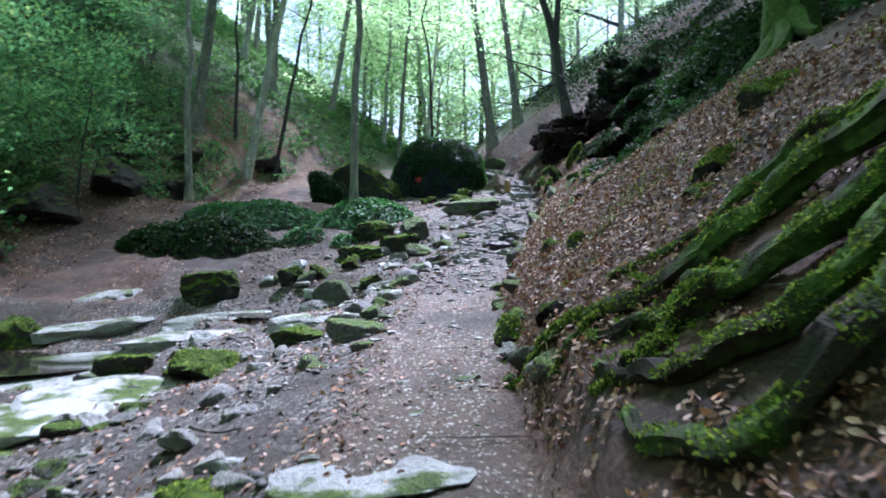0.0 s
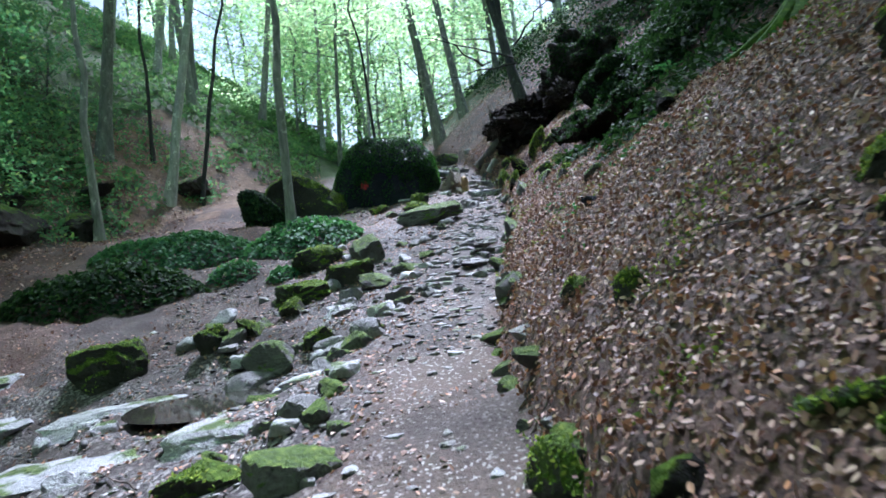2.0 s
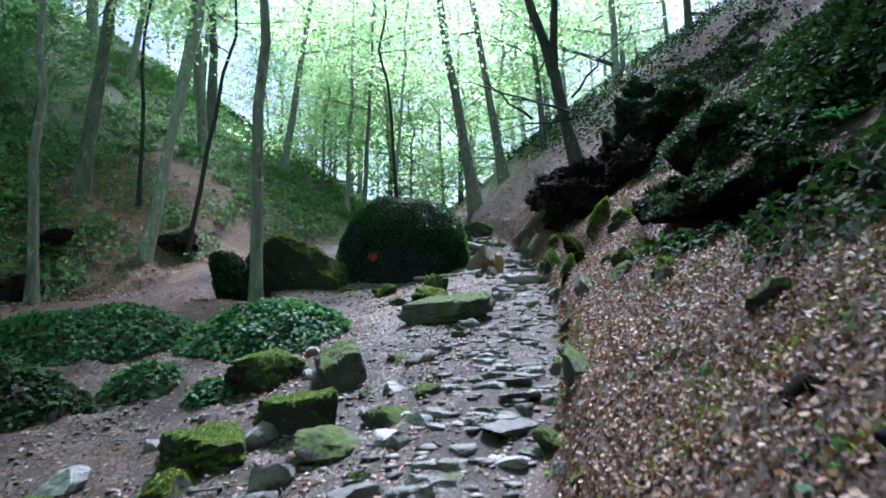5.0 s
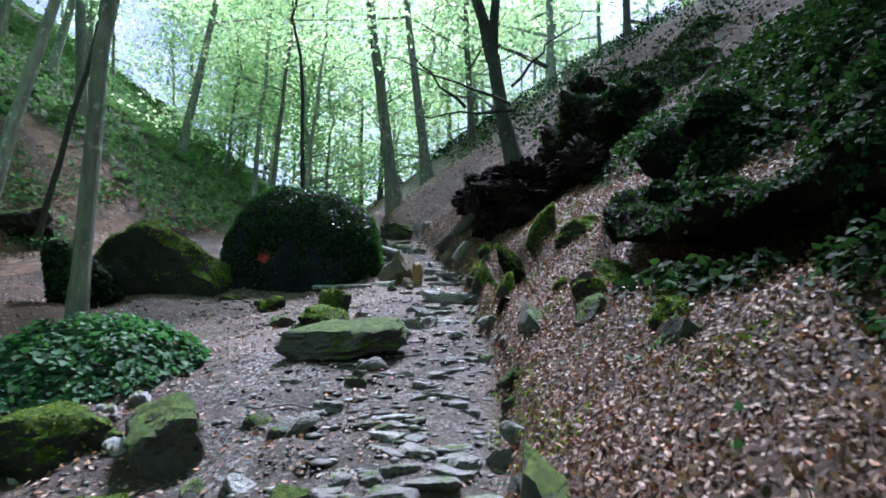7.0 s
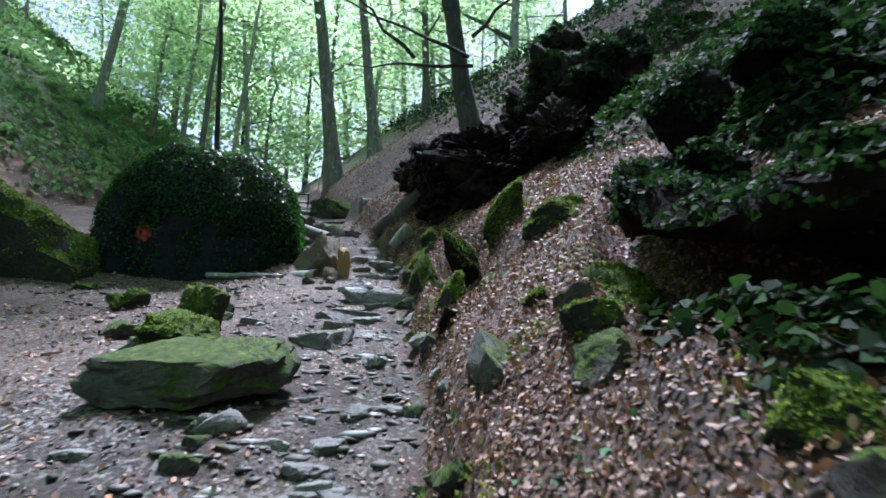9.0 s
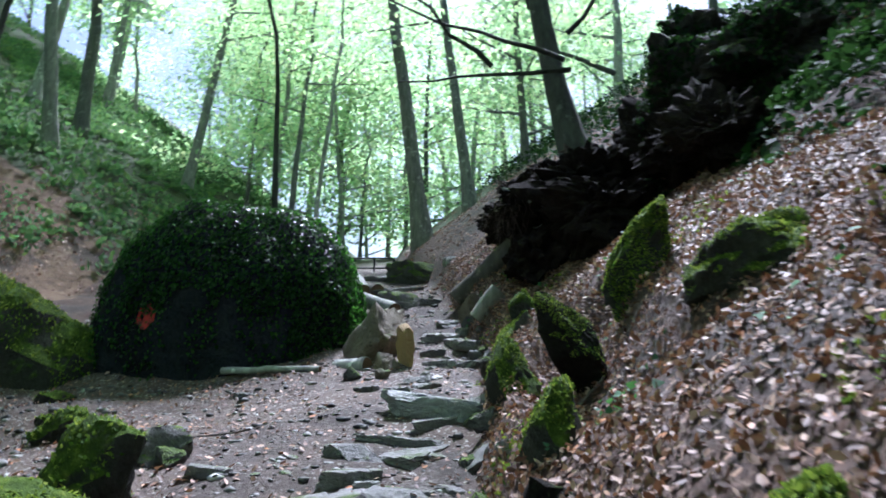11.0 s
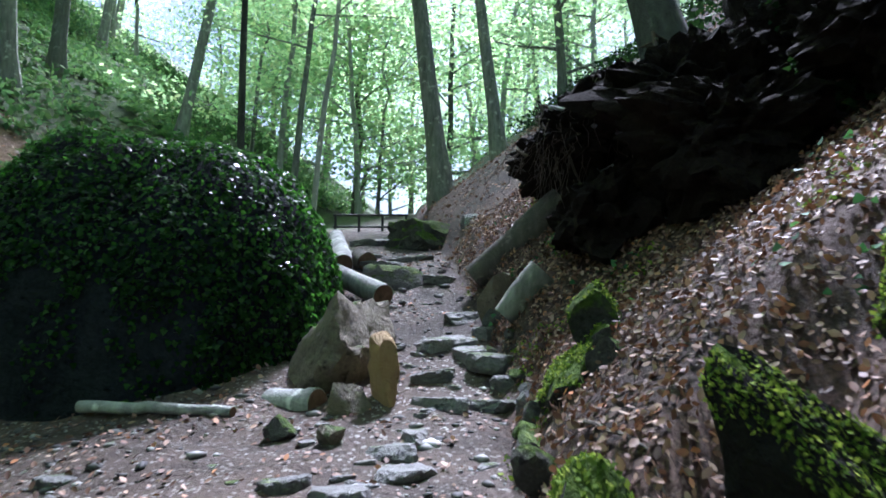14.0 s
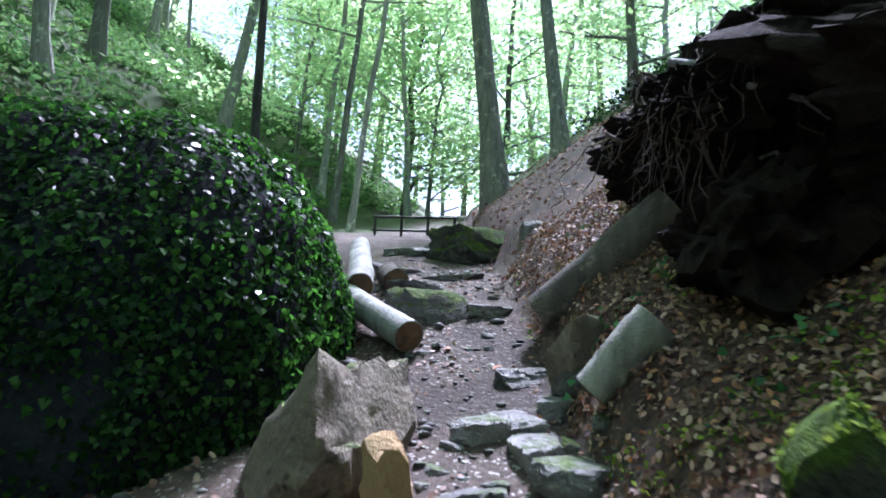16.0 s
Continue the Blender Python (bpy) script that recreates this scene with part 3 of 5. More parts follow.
log((2.78, 22.7, 4.8), (3.08, 22.65, 5.14), 0.095, "blue-grey log butt sticking out of the bank", M_BEECH, 7, 0.13)
mossy_block((2.85, 23.4, 4.95), (0.28, 0.25, 0.28), 48, "brown upright stone between two logs", M_TAN, 20, sub=3, name="rock", category="rock")

# the flat slab with a mossy stone upon it
mossy_block((0.7, 16.6, 3.24), (0.84, 0.6, 0.3), 51, "broad flat slab of grey stone with a mossy top", M_HALF, rz=-12, ry=-4, rx=15, flat=0.4, name="slab", category="rock")
moss_on(mossy_block((0.35, 17.45, 3.38), (0.42, 0.32, 0.24), 57, "moss-covered stone resting behind the slab", M_MOSSBED, rz=20, sub=4, name="rock", category="rock", planes=18), 4500, 0.022)
# far mossy boulder and the steps below it
mossy_block((2.0, 27.6, 5.98), (0.75, 0.6, 0.45), 53, "flat-topped boulder with a cap of bright moss", M_MOSSY, rz=10, flat=0.7)
mossy_block((1.65, 24.55, 5.22), (0.45, 0.3, 0.24), 54, "flat mossy stone beside the logs", M_HALF, rz=25, sub=3, flat=0.6, name="rock", category="rock")

# ---- rocks along the stream and the path: x, y, half sizes, sink, turn, material, label ----
MOSS, HALF, BARE = (M_MOSSBED, "moss-covered stone beside the stream"), (M_HALF, "grey stone half covered in moss"), (M_ROCK, "bare grey stone beside the stream")
PALE, FLATS = (M_PALE, "pale flat bedrock slab beside the stream"), (M_SLATE, "flat slate step stone in the path")
ROCKS = [
    (-4.1, 11.0, 0.62, 0.5, 0.42, 0.08, 15, MOSS), (-6.4, 9.4, 0.5, 0.45, 0.5, 0.2, 70, MOSS), (-5.6, 7.6, 0.4, 0.4, 0.4, 0.2, 10, HALF),
    (-1.15, 10.1, 0.36, 0.3, 0.34, 0.15, 60, MOSS), (-1.65, 10.0, 0.32, 0.3, 0.22, 0.1, 20, HALF), (-2.55, 10.7, 0.3, 0.28, 0.27, 0.1, 0, MOSS),
    (-2.15, 10.95, 0.26, 0.24, 0.26, 0.1, 35, MOSS), (-0.6, 9.2, 0.26, 0.2, 0.18, 0.08, 10, HALF), (-1.75, 12.6, 0.62, 0.45, 0.34, 0.14, 5, MOSS),
    (-1.0, 13.1, 0.55, 0.4, 0.42, 0.16, -30, MOSS), (-0.78, 14.45, 0.42, 0.36, 0.36, 0.04, 40, HALF), (-1.75, 14.55, 0.6, 0.42, 0.38, 0.06, 8, MOSS),
    (-1.7, 11.7, 0.24, 0.2, 0.22, 0.08, 80, MOSS), (-0.5, 12.2, 0.35, 0.25, 0.16, 0.06, 30, HALF), (-0.9, 11.4, 0.28, 0.22, 0.13, 0.05, 15, BARE),
    (0.72, 5.2, 0.14, 0.3, 0.15, 0.1, 8, MOSS), (-0.75, 6.0, 0.22, 0.2, 0.2, 0.08, 8, HALF), (-1.35, 6.4, 0.3, 0.25, 0.2, 0.08, 40, MOSS),
    (-2.3, 6.1, 0.45, 0.3, 0.22, 0.05, 10, MOSS), (-3.2, 6.5, 0.4, 0.3, 0.2, 0.05, 60, MOSS), 
     (-1.1, 3.1, 0.22, 0.18, 0.12, 0.05, 35, MOSS),
    (0.32, 18.05, 0.36, 0.3, 0.32, 0.08, 25, MOSS), (-0.66, 19.75, 0.22, 0.19, 0.16, 0.05, 0, MOSS), (0.42, 19.0, 0.18, 0.15, 0.14, 0.04, 20, HALF), (0.2, 17.55, 0.45, 0.26, 0.16, 0.05, 10, HALF),
    (0.52, 18.9, 0.12, 0.1, 0.1, 0.03, 60, HALF), (-0.75, 19.9, 0.16, 0.15, 0.12, 0.04, 45, MOSS), (-0.3, 18.3, 0.17, 0.15, 0.12, 0.04, 70, HALF), (-1.6, 21.3, 0.22, 0.18, 0.14, 0.05, 0, MOSS), (0.9, 18.6, 0.14, 0.12, 0.07, 0.03, 15, BARE),
]
SLABS = [
    (-3.0, 5.7, 1.1, 0.75, 0.22, 20), (-4.1, 7.0, 1.1, 0.8, 0.25, 35), (-2.9, 7.6, 0.8, 0.5, 0.2, 10), (-4.2, 8.7, 1.0, 0.5, 0.2, 25), (-3.4, 9.6, 0.8, 0.45, 0.18, 0),
    (-5.4, 10.2, 1.0, 0.5, 0.2, 20), (-1.6, 7.4, 0.6, 0.35, 0.15, 15), (-3.4, 4.3, 0.9, 0.6, 0.2, 40), (-2.2, 8.0, 0.5, 0.3, 0.14, -10), (-6.2, 11.6, 0.9, 0.6, 0.2, 0),
    (-1.0, 8.5, 0.4, 0.25, 0.12, 30), (-0.15, 2.9, 0.45, 0.3, 0.02, 10), (-3.9, 5.4, 0.8, 0.5, 0.2, 15),
]
for i, (x, y, a, b, c, sink, rz, (mat, label)) in enumerate(ROCKS):
    laid = mossy_block(settled(x, y, c * 0.42 - sink), (a, b, c), 100 + i, label, mat, rz, sub=4, name="rock", category="rock", group="rocks along the stream", planes=16 if mat is M_MOSSBED else 10, flat=0.62 if a > 0.5 else 0.0)
    if mat is M_MOSSBED:
        moss_on(laid, int(3200 * (a + b)), 0.028, i)
for i, (x, y, a, b, c, rz) in enumerate(SLABS):
    mossy_block(settled(x, y, -0.4 * c if c > 0.1 else 0.0), (a, b, c), 200 + i, PALE[1], M_PALE, rz, rx=3, ry=-3, sub=3, name="bedrock_slab", category="rock", group="bedrock slabs by the stream", flat=0.55, planes=8)

# step stones: x, y, half sizes, turn
STEPS = [
    (2.3, 21.85, 0.28, 0.19, 0.09, 20), (2.63, 21.85, 0.17, 0.14, 0.08, -10), (2.16, 21.35, 0.16, 0.12, 0.06, 15), (2.05, 21.1, 0.19, 0.16, 0.1, 5), (2.1, 20.8, 0.16, 0.12, 0.08, 30),
    (1.62, 20.67, 0.13, 0.11, 0.1, 0), (1.92, 20.5, 0.17, 0.15, 0.12, 60), (0.39, 20.92, 0.11, 0.09, 0.08, 20), (2.55, 22.75, 0.3, 0.18, 0.11, 0), (2.78, 22.5, 0.24, 0.16, 0.1, 45),
    (2.66, 23.15, 0.28, 0.2, 0.15, 10), (2.27, 22.3, 0.17, 0.13, 0.08, 70), (2.36, 22.97, 0.22, 0.16, 0.09, 0), (2.8, 22.1, 0.22, 0.16, 0.1, 15), (2.45, 23.6, 0.24, 0.18, 0.09, 20),
    (1.6, 25.45, 0.32, 0.24, 0.12, 20), (1.1, 26.5, 0.45, 0.3, 0.16, 20), (1.75, 26.1, 0.3, 0.2, 0.1, 35), (2.2, 24.7, 0.2, 0.16, 0.08, 0),
    (2.07, 19.83, 0.42, 0.24, 0.13, 5), (2.23, 19.5, 0.28, 0.19, 0.08, 15), (1.95, 19.2, 0.24, 0.13, 0.06, 40), (2.04, 18.9, 0.34, 0.18, 0.07, 10), (1.68, 18.85, 0.2, 0.17, 0.14, 0),
    (1.52, 17.95, 0.34, 0.27, 0.17, 0), (1.95, 18.25, 0.29, 0.18, 0.07, 40), (1.75, 18.5, 0.22, 0.16, 0.09, 15),
    (1.05, 12.1, 0.25, 0.16, 0.06, 10), (1.3, 13.4, 0.2, 0.16, 0.06, 40), (1.5, 13.9, 0.24, 0.16, 0.06, 0), (1.05, 13.3, 0.26, 0.2, 0.08, 20), (1.25, 12.9, 0.22, 0.15, 0.06, 60),
    (1.1, 28.0, 0.45, 0.3, 0.16, 0), (2.6, 26.5, 0.25, 0.22, 0.15, 15), (1.5, 28.8, 0.5, 0.35, 0.16, 20),
]
# the rough paving of slates below the slab
rnd = random.Random(71)
for i in range(34):
    y = rnd.uniform(10.6, 16.6)
    STEPS.append((float(np.interp(y, PY, PX)) + rnd.uniform(-0.75, 0.28), y, rnd.uniform(0.1, 0.21), rnd.uniform(0.09, 0.15), rnd.uniform(0.05, 0.09), rnd.uniform(0, 180)))
for i, (x, y, a, b, c, rz) in enumerate(STEPS):
    mossy_block(settled(x, y, 0.4 * c if i == 19 else -0.3 * c), (a, b * (0.8 + (i * 37 % 10) * 0.06), c), 300 + i, FLATS[1] if i != 19 else "pale lichen-flecked flat step stone", M_PALE if i == 19 else (M_SLATE, M_ROCK)[i % 2], rz + (i * 67) % 140 - 50, rx=(i * 31) % 14 - 7, ry=(i * 17) % 12 - 6, sub=4, name="step_stone", category="stone",
                group="step stones of the path", flat=0.6, planes=8)

# loose stones on the path, cut from a few shapes
shapes = []
for i in range(8):
    bm = rock(400 + i, 1.0, 0.75, 0.3, sub=3, planes=8, flat=0.6)
    shapes.append(mesh_of(bm, (M_SLATE, M_ROCK, M_SLATE, M_PALE)[i % 4], True, "loose_stone"))
rnd = random.Random(17)
placed = 0
while placed < 299:
    y = rnd.uniform(3.0, 27.5)
    px = float(np.interp(y, PY, PX))
    x = px + (rnd.gauss(-0.25, 0.5) if rnd.random() < 0.6 else rnd.uniform(-4.2, 0.3))
    if x > px + 0.5 or (y > 21.5 and x < px - 0.7):
        continue
    s = min(0.2, 0.04 + rnd.expovariate(1 / 0.045)) * (1.0 if y > 9.5 else 0.6)
    if y > 18.5:
        s = min(s, 0.035 + 0.05 * rnd.random())
    ob = new("loose_stone", shapes[rnd.randrange(8)])
    ob.matrix_basis = pose(x, y, ground_z(x, y) - s * 0.05, rnd.uniform(-9, 9), rnd.uniform(-9, 9), rnd.uniform(0, 360)) @ Matrix.Scale(s, 4)
    tagged(ob, "loose flat grey stone lying on the path", "stone", "loose stones of the path")
    placed += 1

stream_shapes = []
for i in range(9):
    bm = rock(440 + i, 1.0, 0.75, 0.6, sub=3, planes=8, flat=0.55 if i % 3 == 0 else 0.0)
    stream_shapes.append(mesh_of(bm, (M_HALF, M_ROCK, M_MOSSY, M_PALE, M_ROCK, M_HALF, M_SLATE, M_PALE, M_ROCK)[i], True, "stream_stone"))
placed = 0
while placed < 135:
    y = rnd.uniform(2.0, 16.0)
    px = float(np.interp(y, PY, PX))
    x = px - 0.75 - rnd.expovariate(1 / 1.8)
    if x < -7.5 or noise.noise(Vector((x * 0.7, y * 0.7, 31))) < -0.2:
        continue
    s = rnd.uniform(0.07, 0.2) + rnd.expovariate(1 / 0.06)
    s = min(s, 0.13 if y < 7 else 0.24 if y < 13 else 0.13)
    k = rnd.randrange(9)
    ob = new("stream_stone", stream_shapes[k])
    ob.matrix_basis = pose(x, y, ground_z(x, y) + s * 0.02, rnd.uniform(-12, 12), rnd.uniform(-12, 12), rnd.uniform(0, 360)) @ Matrix.Scale(s, 4)
    tagged(ob, ("grey stone half covered in moss", "bare grey stone among gravel", "moss-covered stone beside the stream", "pale stone beside the stream", "bare grey stone among gravel", "grey stone half covered in moss", "flat grey slate stone in gravel", "pale stone beside the stream", "bare grey stone among gravel")[k], "stone", "stones of the stream bed")
    placed += 1


rnd = random.Random(23)
for i in range(60):
    y = 3.5 + 20 * i / 60 + rnd.uniform(-0.2, 0.2)
    x = float(np.interp(y, PY, PX)) + 0.52 + rnd.uniform(-0.06, 0.14)
    s = rnd.uniform(0.06, 0.17)
    k = rnd.choice((0, 2, 4, 5, 8))
    ob = new("edge_stone", stream_shapes[k])
    ob.matrix_basis = pose(x, y, ground_z(x, y) - 0.02 + s * 0.1, rnd.uniform(-25, 25), rnd.uniform(-25, 25), rnd.uniform(0, 360)) @ Matrix.Scale(s, 4)
    tagged(ob, "mossy stone in the path's worn edge" if k in (0, 2, 5) else "grey stone in the path's worn edge", "stone", "stones of the path's edge")

# gravel: stones too small to count
def gravel(count, seed, keep, lo, hi, mat, label, thick=0.4):
    rng = np.random.default_rng(seed)
    bm = bmesh.new()
    bmesh.ops.create_icosphere(bm, subdivisions=1, radius=1.0)
    unit = np.array([v.co for v in bm.verts])
    tri = np.array([[v.index for v in f.verts] for f in bm.faces])
    bm.free()
    rows = []
    while len(rows) < count:
        y = rng.uniform(1.5, 27)
        x = np.interp(y, PY, PX) + rng.uniform(-5.5, 0.5)
        if keep(x, y):
            rows.append((x, y, ground_z(x, y)))
    pos = np.array(rows)
    size = np.minimum(hi, lo + rng.exponential(lo, count))[:, None, None]
    a = rng.uniform(0, 6.28, count)
    jag = unit[None] * rng.uniform(0.5, 1.35, (count, len(unit), 1)) * (1, 0.75, thick)
    rot = np.stack([np.cos(a)[:, None] * jag[..., 0] - np.sin(a)[:, None] * jag[..., 1], np.sin(a)[:, None] * jag[..., 0] + np.cos(a)[:, None] * jag[..., 1], jag[..., 2]], 2)
    co = pos[:, None, :] + rot * size
    idx = (np.arange(count)[:, None, None] * len(unit) + tri[None]).reshape(-1, 3)
    me = bpy.data.meshes.new("gravel")
    me.vertices.add(count * len(unit))
    me.vertices.foreach_set("co", co.reshape(-1))
    me.loops.add(idx.size)
    me.loops.foreach_set("vertex_index", idx.reshape(-1))
    me.polygons.add(len(idx))
    me.polygons.foreach_set("loop_start", np.arange(len(idx)) * 3)
    me.update(calc_edges=True)
    return lone("gravel", me, mat, (0, 0, 0), label, "gravel", kind="stuff")


GRAVEL = leaf_mat("gravel_stones", [(0.0, (0.025, 0.025, 0.026)), (0.5, (0.09, 0.087, 0.083)), (0.85, (0.19, 0.185, 0.177)), (1.0, (0.42, 0.41, 0.4))], [(0, (0, 0, 0)), (1, (0, 0, 0))], 0.0, 0.7, 0.3)
CHIPS = leaf_mat("slate_chips", [(0.0, (0.05, 0.049, 0.047)), (0.6, (0.15, 0.147, 0.142)), (1.0, (0.34, 0.335, 0.325))], [(0, (0, 0, 0)), (1, (0, 0, 0))], 0.0, 0.7, 0.3)
gravel(7500, 5, lambda x, y: noise.noise(Vector((x * 0.9, y * 0.9, 12))) > -0.25 and (y > 8 or x < np.interp(y, PY, PX) - 0.5), 0.014, 0.07, GRAVEL, "grey gravel and stone chips along path and stream")

gravel(260, 6, lambda x, y: 9 < y < 18 and x > np.interp(y, PY, PX) - 1.1, 0.045, 0.13, CHIPS, "flat slate chips trodden into the path", 0.16)

# ---- the stream's pools ----
for cx, cy, r, h in PITS:
    bm = bmesh.new()
    bmesh.ops.create_circle(bm, cap_ends=True, radius=r * 1.25, segments=40)
    lone("pool", bm, M_WATER, (cx, cy, ground_z(cx, cy) + h * 0.45), "shallow dark still pool of the stream", "water", kind="structure")

# ---- the right bank: outcrops, mossy stones ----
BANK = [
    (3.05, 13.2, 0.26, 0.24, 0.17, 0.0, 0, M_MOSSBED, "mossy stone sunk in leaf litter"),
    (3.0, 14.9, 0.3, 0.3, 0.18, 0.0, 0, M_MOSSBED, "mossy stone sunk in leaf litter"), (3.85, 17.75, 0.4, 0.42, 0.3, 0.1, 30, M_MOSSBED, "broad moss-covered rock in the bank"),
    (2.72, 17.5, 0.18, 0.26, 0.24, 0.06, 0, M_MOSSBED, "mossy stone at the foot of the bank"), (2.95, 20.75, 0.16, 0.34, 0.2, 0.05, 10, M_MOSSBED, "mossy stone at the foot of the bank"),
    (2.8, 19.3, 0.2, 0.55, 0.32, 0.04, 4, M_MOSSBED, "mossy stone at the foot of the bank"), (1.4, 5.95, 0.15, 0.14, 0.15, 0.05, 30, M_MOSSBED, "small moss cushion on the bank"),
    (1.22, 6.66, 0.14, 0.13, 0.13, 0.05, 0, M_MOSSBED, "small moss cushion on the bank"), (2.0, 4.45, 0.15, 0.14, 0.13, 0.04, 0, M_MOSSBED, "small moss cushion on the bank"),
    (2.27, 4.7, 0.24, 0.2, 0.17, 0.04, 50, M_MOSSBED, "mossy stone on the bank"), (2.95, 5.3, 0.32, 0.3, 0.26, 0.08, 50, M_MOSSBED, "mossy stone on the bank"), (1.9, 8.2, 0.14, 0.14, 0.1, 0.04, 0, M_DARK, "dark stone among leaves"),
    (1.75, 12.3, 0.16, 0.35, 0.24, 0.1, 0, M_HALF, "mossy stone at the path's edge"), (1.1, 8.6, 0.12, 0.4, 0.2, 0.08, 8, M_HALF, "mossy stone at the path's edge"),
    (3.9, 11.0, 0.4, 0.35, 0.3, 0.1, 0, M_HALF, "mossy stone in the bank"), (2.5, 15.4, 0.2, 0.3, 0.2, 0.08, 0, M_HALF, "mossy stone at the path's edge"),
    (3.1, 20.9, 0.1, 0.18, 0.12, 0.05, 0, M_MOSSBED, "mossy stone on the bank"), (0.75, 4.3, 0.2, 0.12, 0.1, 0.03, 15, M_HALF, "low mossy stone at the path's edge"),
    (3.48, 15.62, 0.38, 0.48, 0.45, 0.18, 20, M_MOSSBED, "big dark rock in the bank, shaggy with moss"), (3.02, 15.95, 0.16, 0.15, 0.15, 0.04, 50, M_MOSSBED, "mossy stone sunk in leaf litter"), (2.62, 17.0, 0.2, 0.16, 0.14, 0.02, 20, M_SHADEBLACK, "dark stone at the foot of the bank"),
    (2.8, 12.85, 0.24, 0.2, 0.15, 0.02, 35, M_MOSSY, "dark mossy stone under leaf litter"), (2.85, 14.5, 0.24, 0.24, 0.2, 0.04, 65, M_MOSSY, "mossy stone sunk in leaf litter"), (3.1, 15.4, 0.2, 0.2, 0.2, 0.05, 15, M_MOSSY, "mossy stone sunk in leaf litter"),
    (0.95, 4.3, 0.2, 0.16, 0.12, 0.02, 70, M_SHADEBLACK, "dark stone among dry leaves"), (3.3, 9.6, 0.2, 0.2, 0.15, 0.04, 10, M_SHADEBLACK, "dark stone among dry leaves"), (2.6, 10.4, 0.17, 0.2, 0.13, 0.03, 80, M_MOSSY, "mossy stone sunk in leaf litter"), (2.05, 9.1, 0.13, 0.12, 0.1, 0.03, 30, M_SHADEBLACK, "dark stone among dry leaves"),
    (3.2, 21.0, 0.15, 0.16, 0.2, 0.05, 40, M_MOSSBED, "mossy stone in the bank"), (3.1, 20.6, 0.14, 0.14, 0.13, 0.03, 10, M_MOSSY, "mossy stone in the bank"),
]
for i, (x, y, a, b, c, up, rz, mat, label) in enumerate(BANK):
    laid = mossy_block(settled(x, y, up - 0.5 * c), (a, b, c), 500 + i, label, mat, rz, name="rock", category="rock", group="rocks in the bank", sub=4 if a > 0.2 else 3, planes=15)
    if mat is M_MOSSBED:
        moss_on(laid, int(12000 * (a + b)), 0.02)

outcrop = thing("rock_outcrop", "tall dark cliff-like outcrop draped with ivy beside the forked tree", "rock", settled(5.9, 22.9, 0.5))
for i, (dx, dy, dz, a, b, c) in enumerate([(0, 0, 0.1, 1.0, 0.9, 0.85), (0.45, 0.5, 0.8, 0.95, 0.9, 0.7), (0.7, -0.9, 0.4, 0.8, 0.8, 0.7)]):
    bm = rock(520 + i, a, b, c, 5, 16, rough=0.26)
    bmesh.ops.translate(bm, verts=bm.verts, vec=(dx, dy, dz))
    crag = part("crag", bm, M_CRAG, outcrop)
    ivy_on(crag, 7000, 0.06, lambda p, n: noise.noise(p * 1.6 + Vector((i, 0, 0))) > -0.2, "ivy_leaves", M_SHRUB, 30 + i, 0.6)

# an overhanging lip of turf and rock along the bank, hollow beneath
def overhang(stations, seed, size=1.0, wild=1.0):
    bm = bmesh.new()
    profile = [(-0.9, 0.12), (-0.5, 0.3), (-0.15, 0.36), (0.15, 0.34), (0.36, 0.24), (0.42, 0.1), (0.3, 0.0), (0.05, 0.02), (-0.3, 0.06), (-0.6, 0.0), (-0.85, -0.2)]
    rows = []
    n = 44
    for i in range(n):
        f = i / (n - 1) * (len(stations) - 1)
        k = min(int(f), len(stations) - 2)
        x = stations[k][0] + (stations[k + 1][0] - stations[k][0]) * (f - k)
        y = stations[k][1] + (stations[k + 1][1] - stations[k][1]) * (f - k)
        taper = min(1.0, 4 * i / n + 0.1, 4 * (n - 1 - i) / n + 0.1)
        z0 = lie(x, y)
        row = []
        for j, (o, h) in enumerate(profile):
            w = Vector((o * 3, i * 0.35, seed))
            oo = o * (0.75 + 0.25 * taper) + wild * (0.26 * noise.noise(w * 1.4) + 0.1 * noise.noise(w * 4))
            hh = h * taper * (0.85 + 0.5 * wild * noise.noise(Vector((i * 0.3, seed, 4)))) + 0.14 * wild * noise.noise(w + Vector((0, 9, 0))) - 0.25 * (1 - taper)
            row.append(bm.verts.new((x - oo * (0.6 + 0.4 * size), y + 0.06 * noise.noise(w * 3), z0 + hh * size)))
        rows.append(row)
    for r0, r1 in zip(rows, rows[1:]):
        for j in range(len(profile) - 1):
            bm.faces.new((r0[j], r0[j + 1], r1[j + 1], r1[j]))
    bmesh.ops.subdivide_edges(bm, edges=bm.edges, cuts=2, use_grid_fill=True)
    for v in bm.verts:
        v.co += 0.045 * noise.noise_vector(v.co * 5) + 0.025 * noise.noise_vector(v.co * 13)
    bmesh.ops.recalc_face_normals(bm, faces=bm.faces)
    bm.normal_update()
    if max(bm.verts, key=lambda v: v.co.z).normal.z < 0:
        bmesh.ops.reverse_faces(bm, faces=bm.faces)
    return bm


# The lip's near-black colour adds to the shade of the hollow.
ledge = lone("earth_ledge", overhang(LEDGE, 3), M_EARTHSHADE, (0, 0, 0), "overhanging lip of earth, hollow beneath, its shade put into the colour", "ledge")
rngl = np.random.default_rng(12)
lp, ln_ = on_mesh(ledge.data, Matrix.Identity(4), 17000, rngl, lambda p, n: p.z > lie(p.x, p.y) + 0.03 and noise.noise(p * 1.8) > -0.3)
ln_[ln_[:, 2] < 0] *= -1
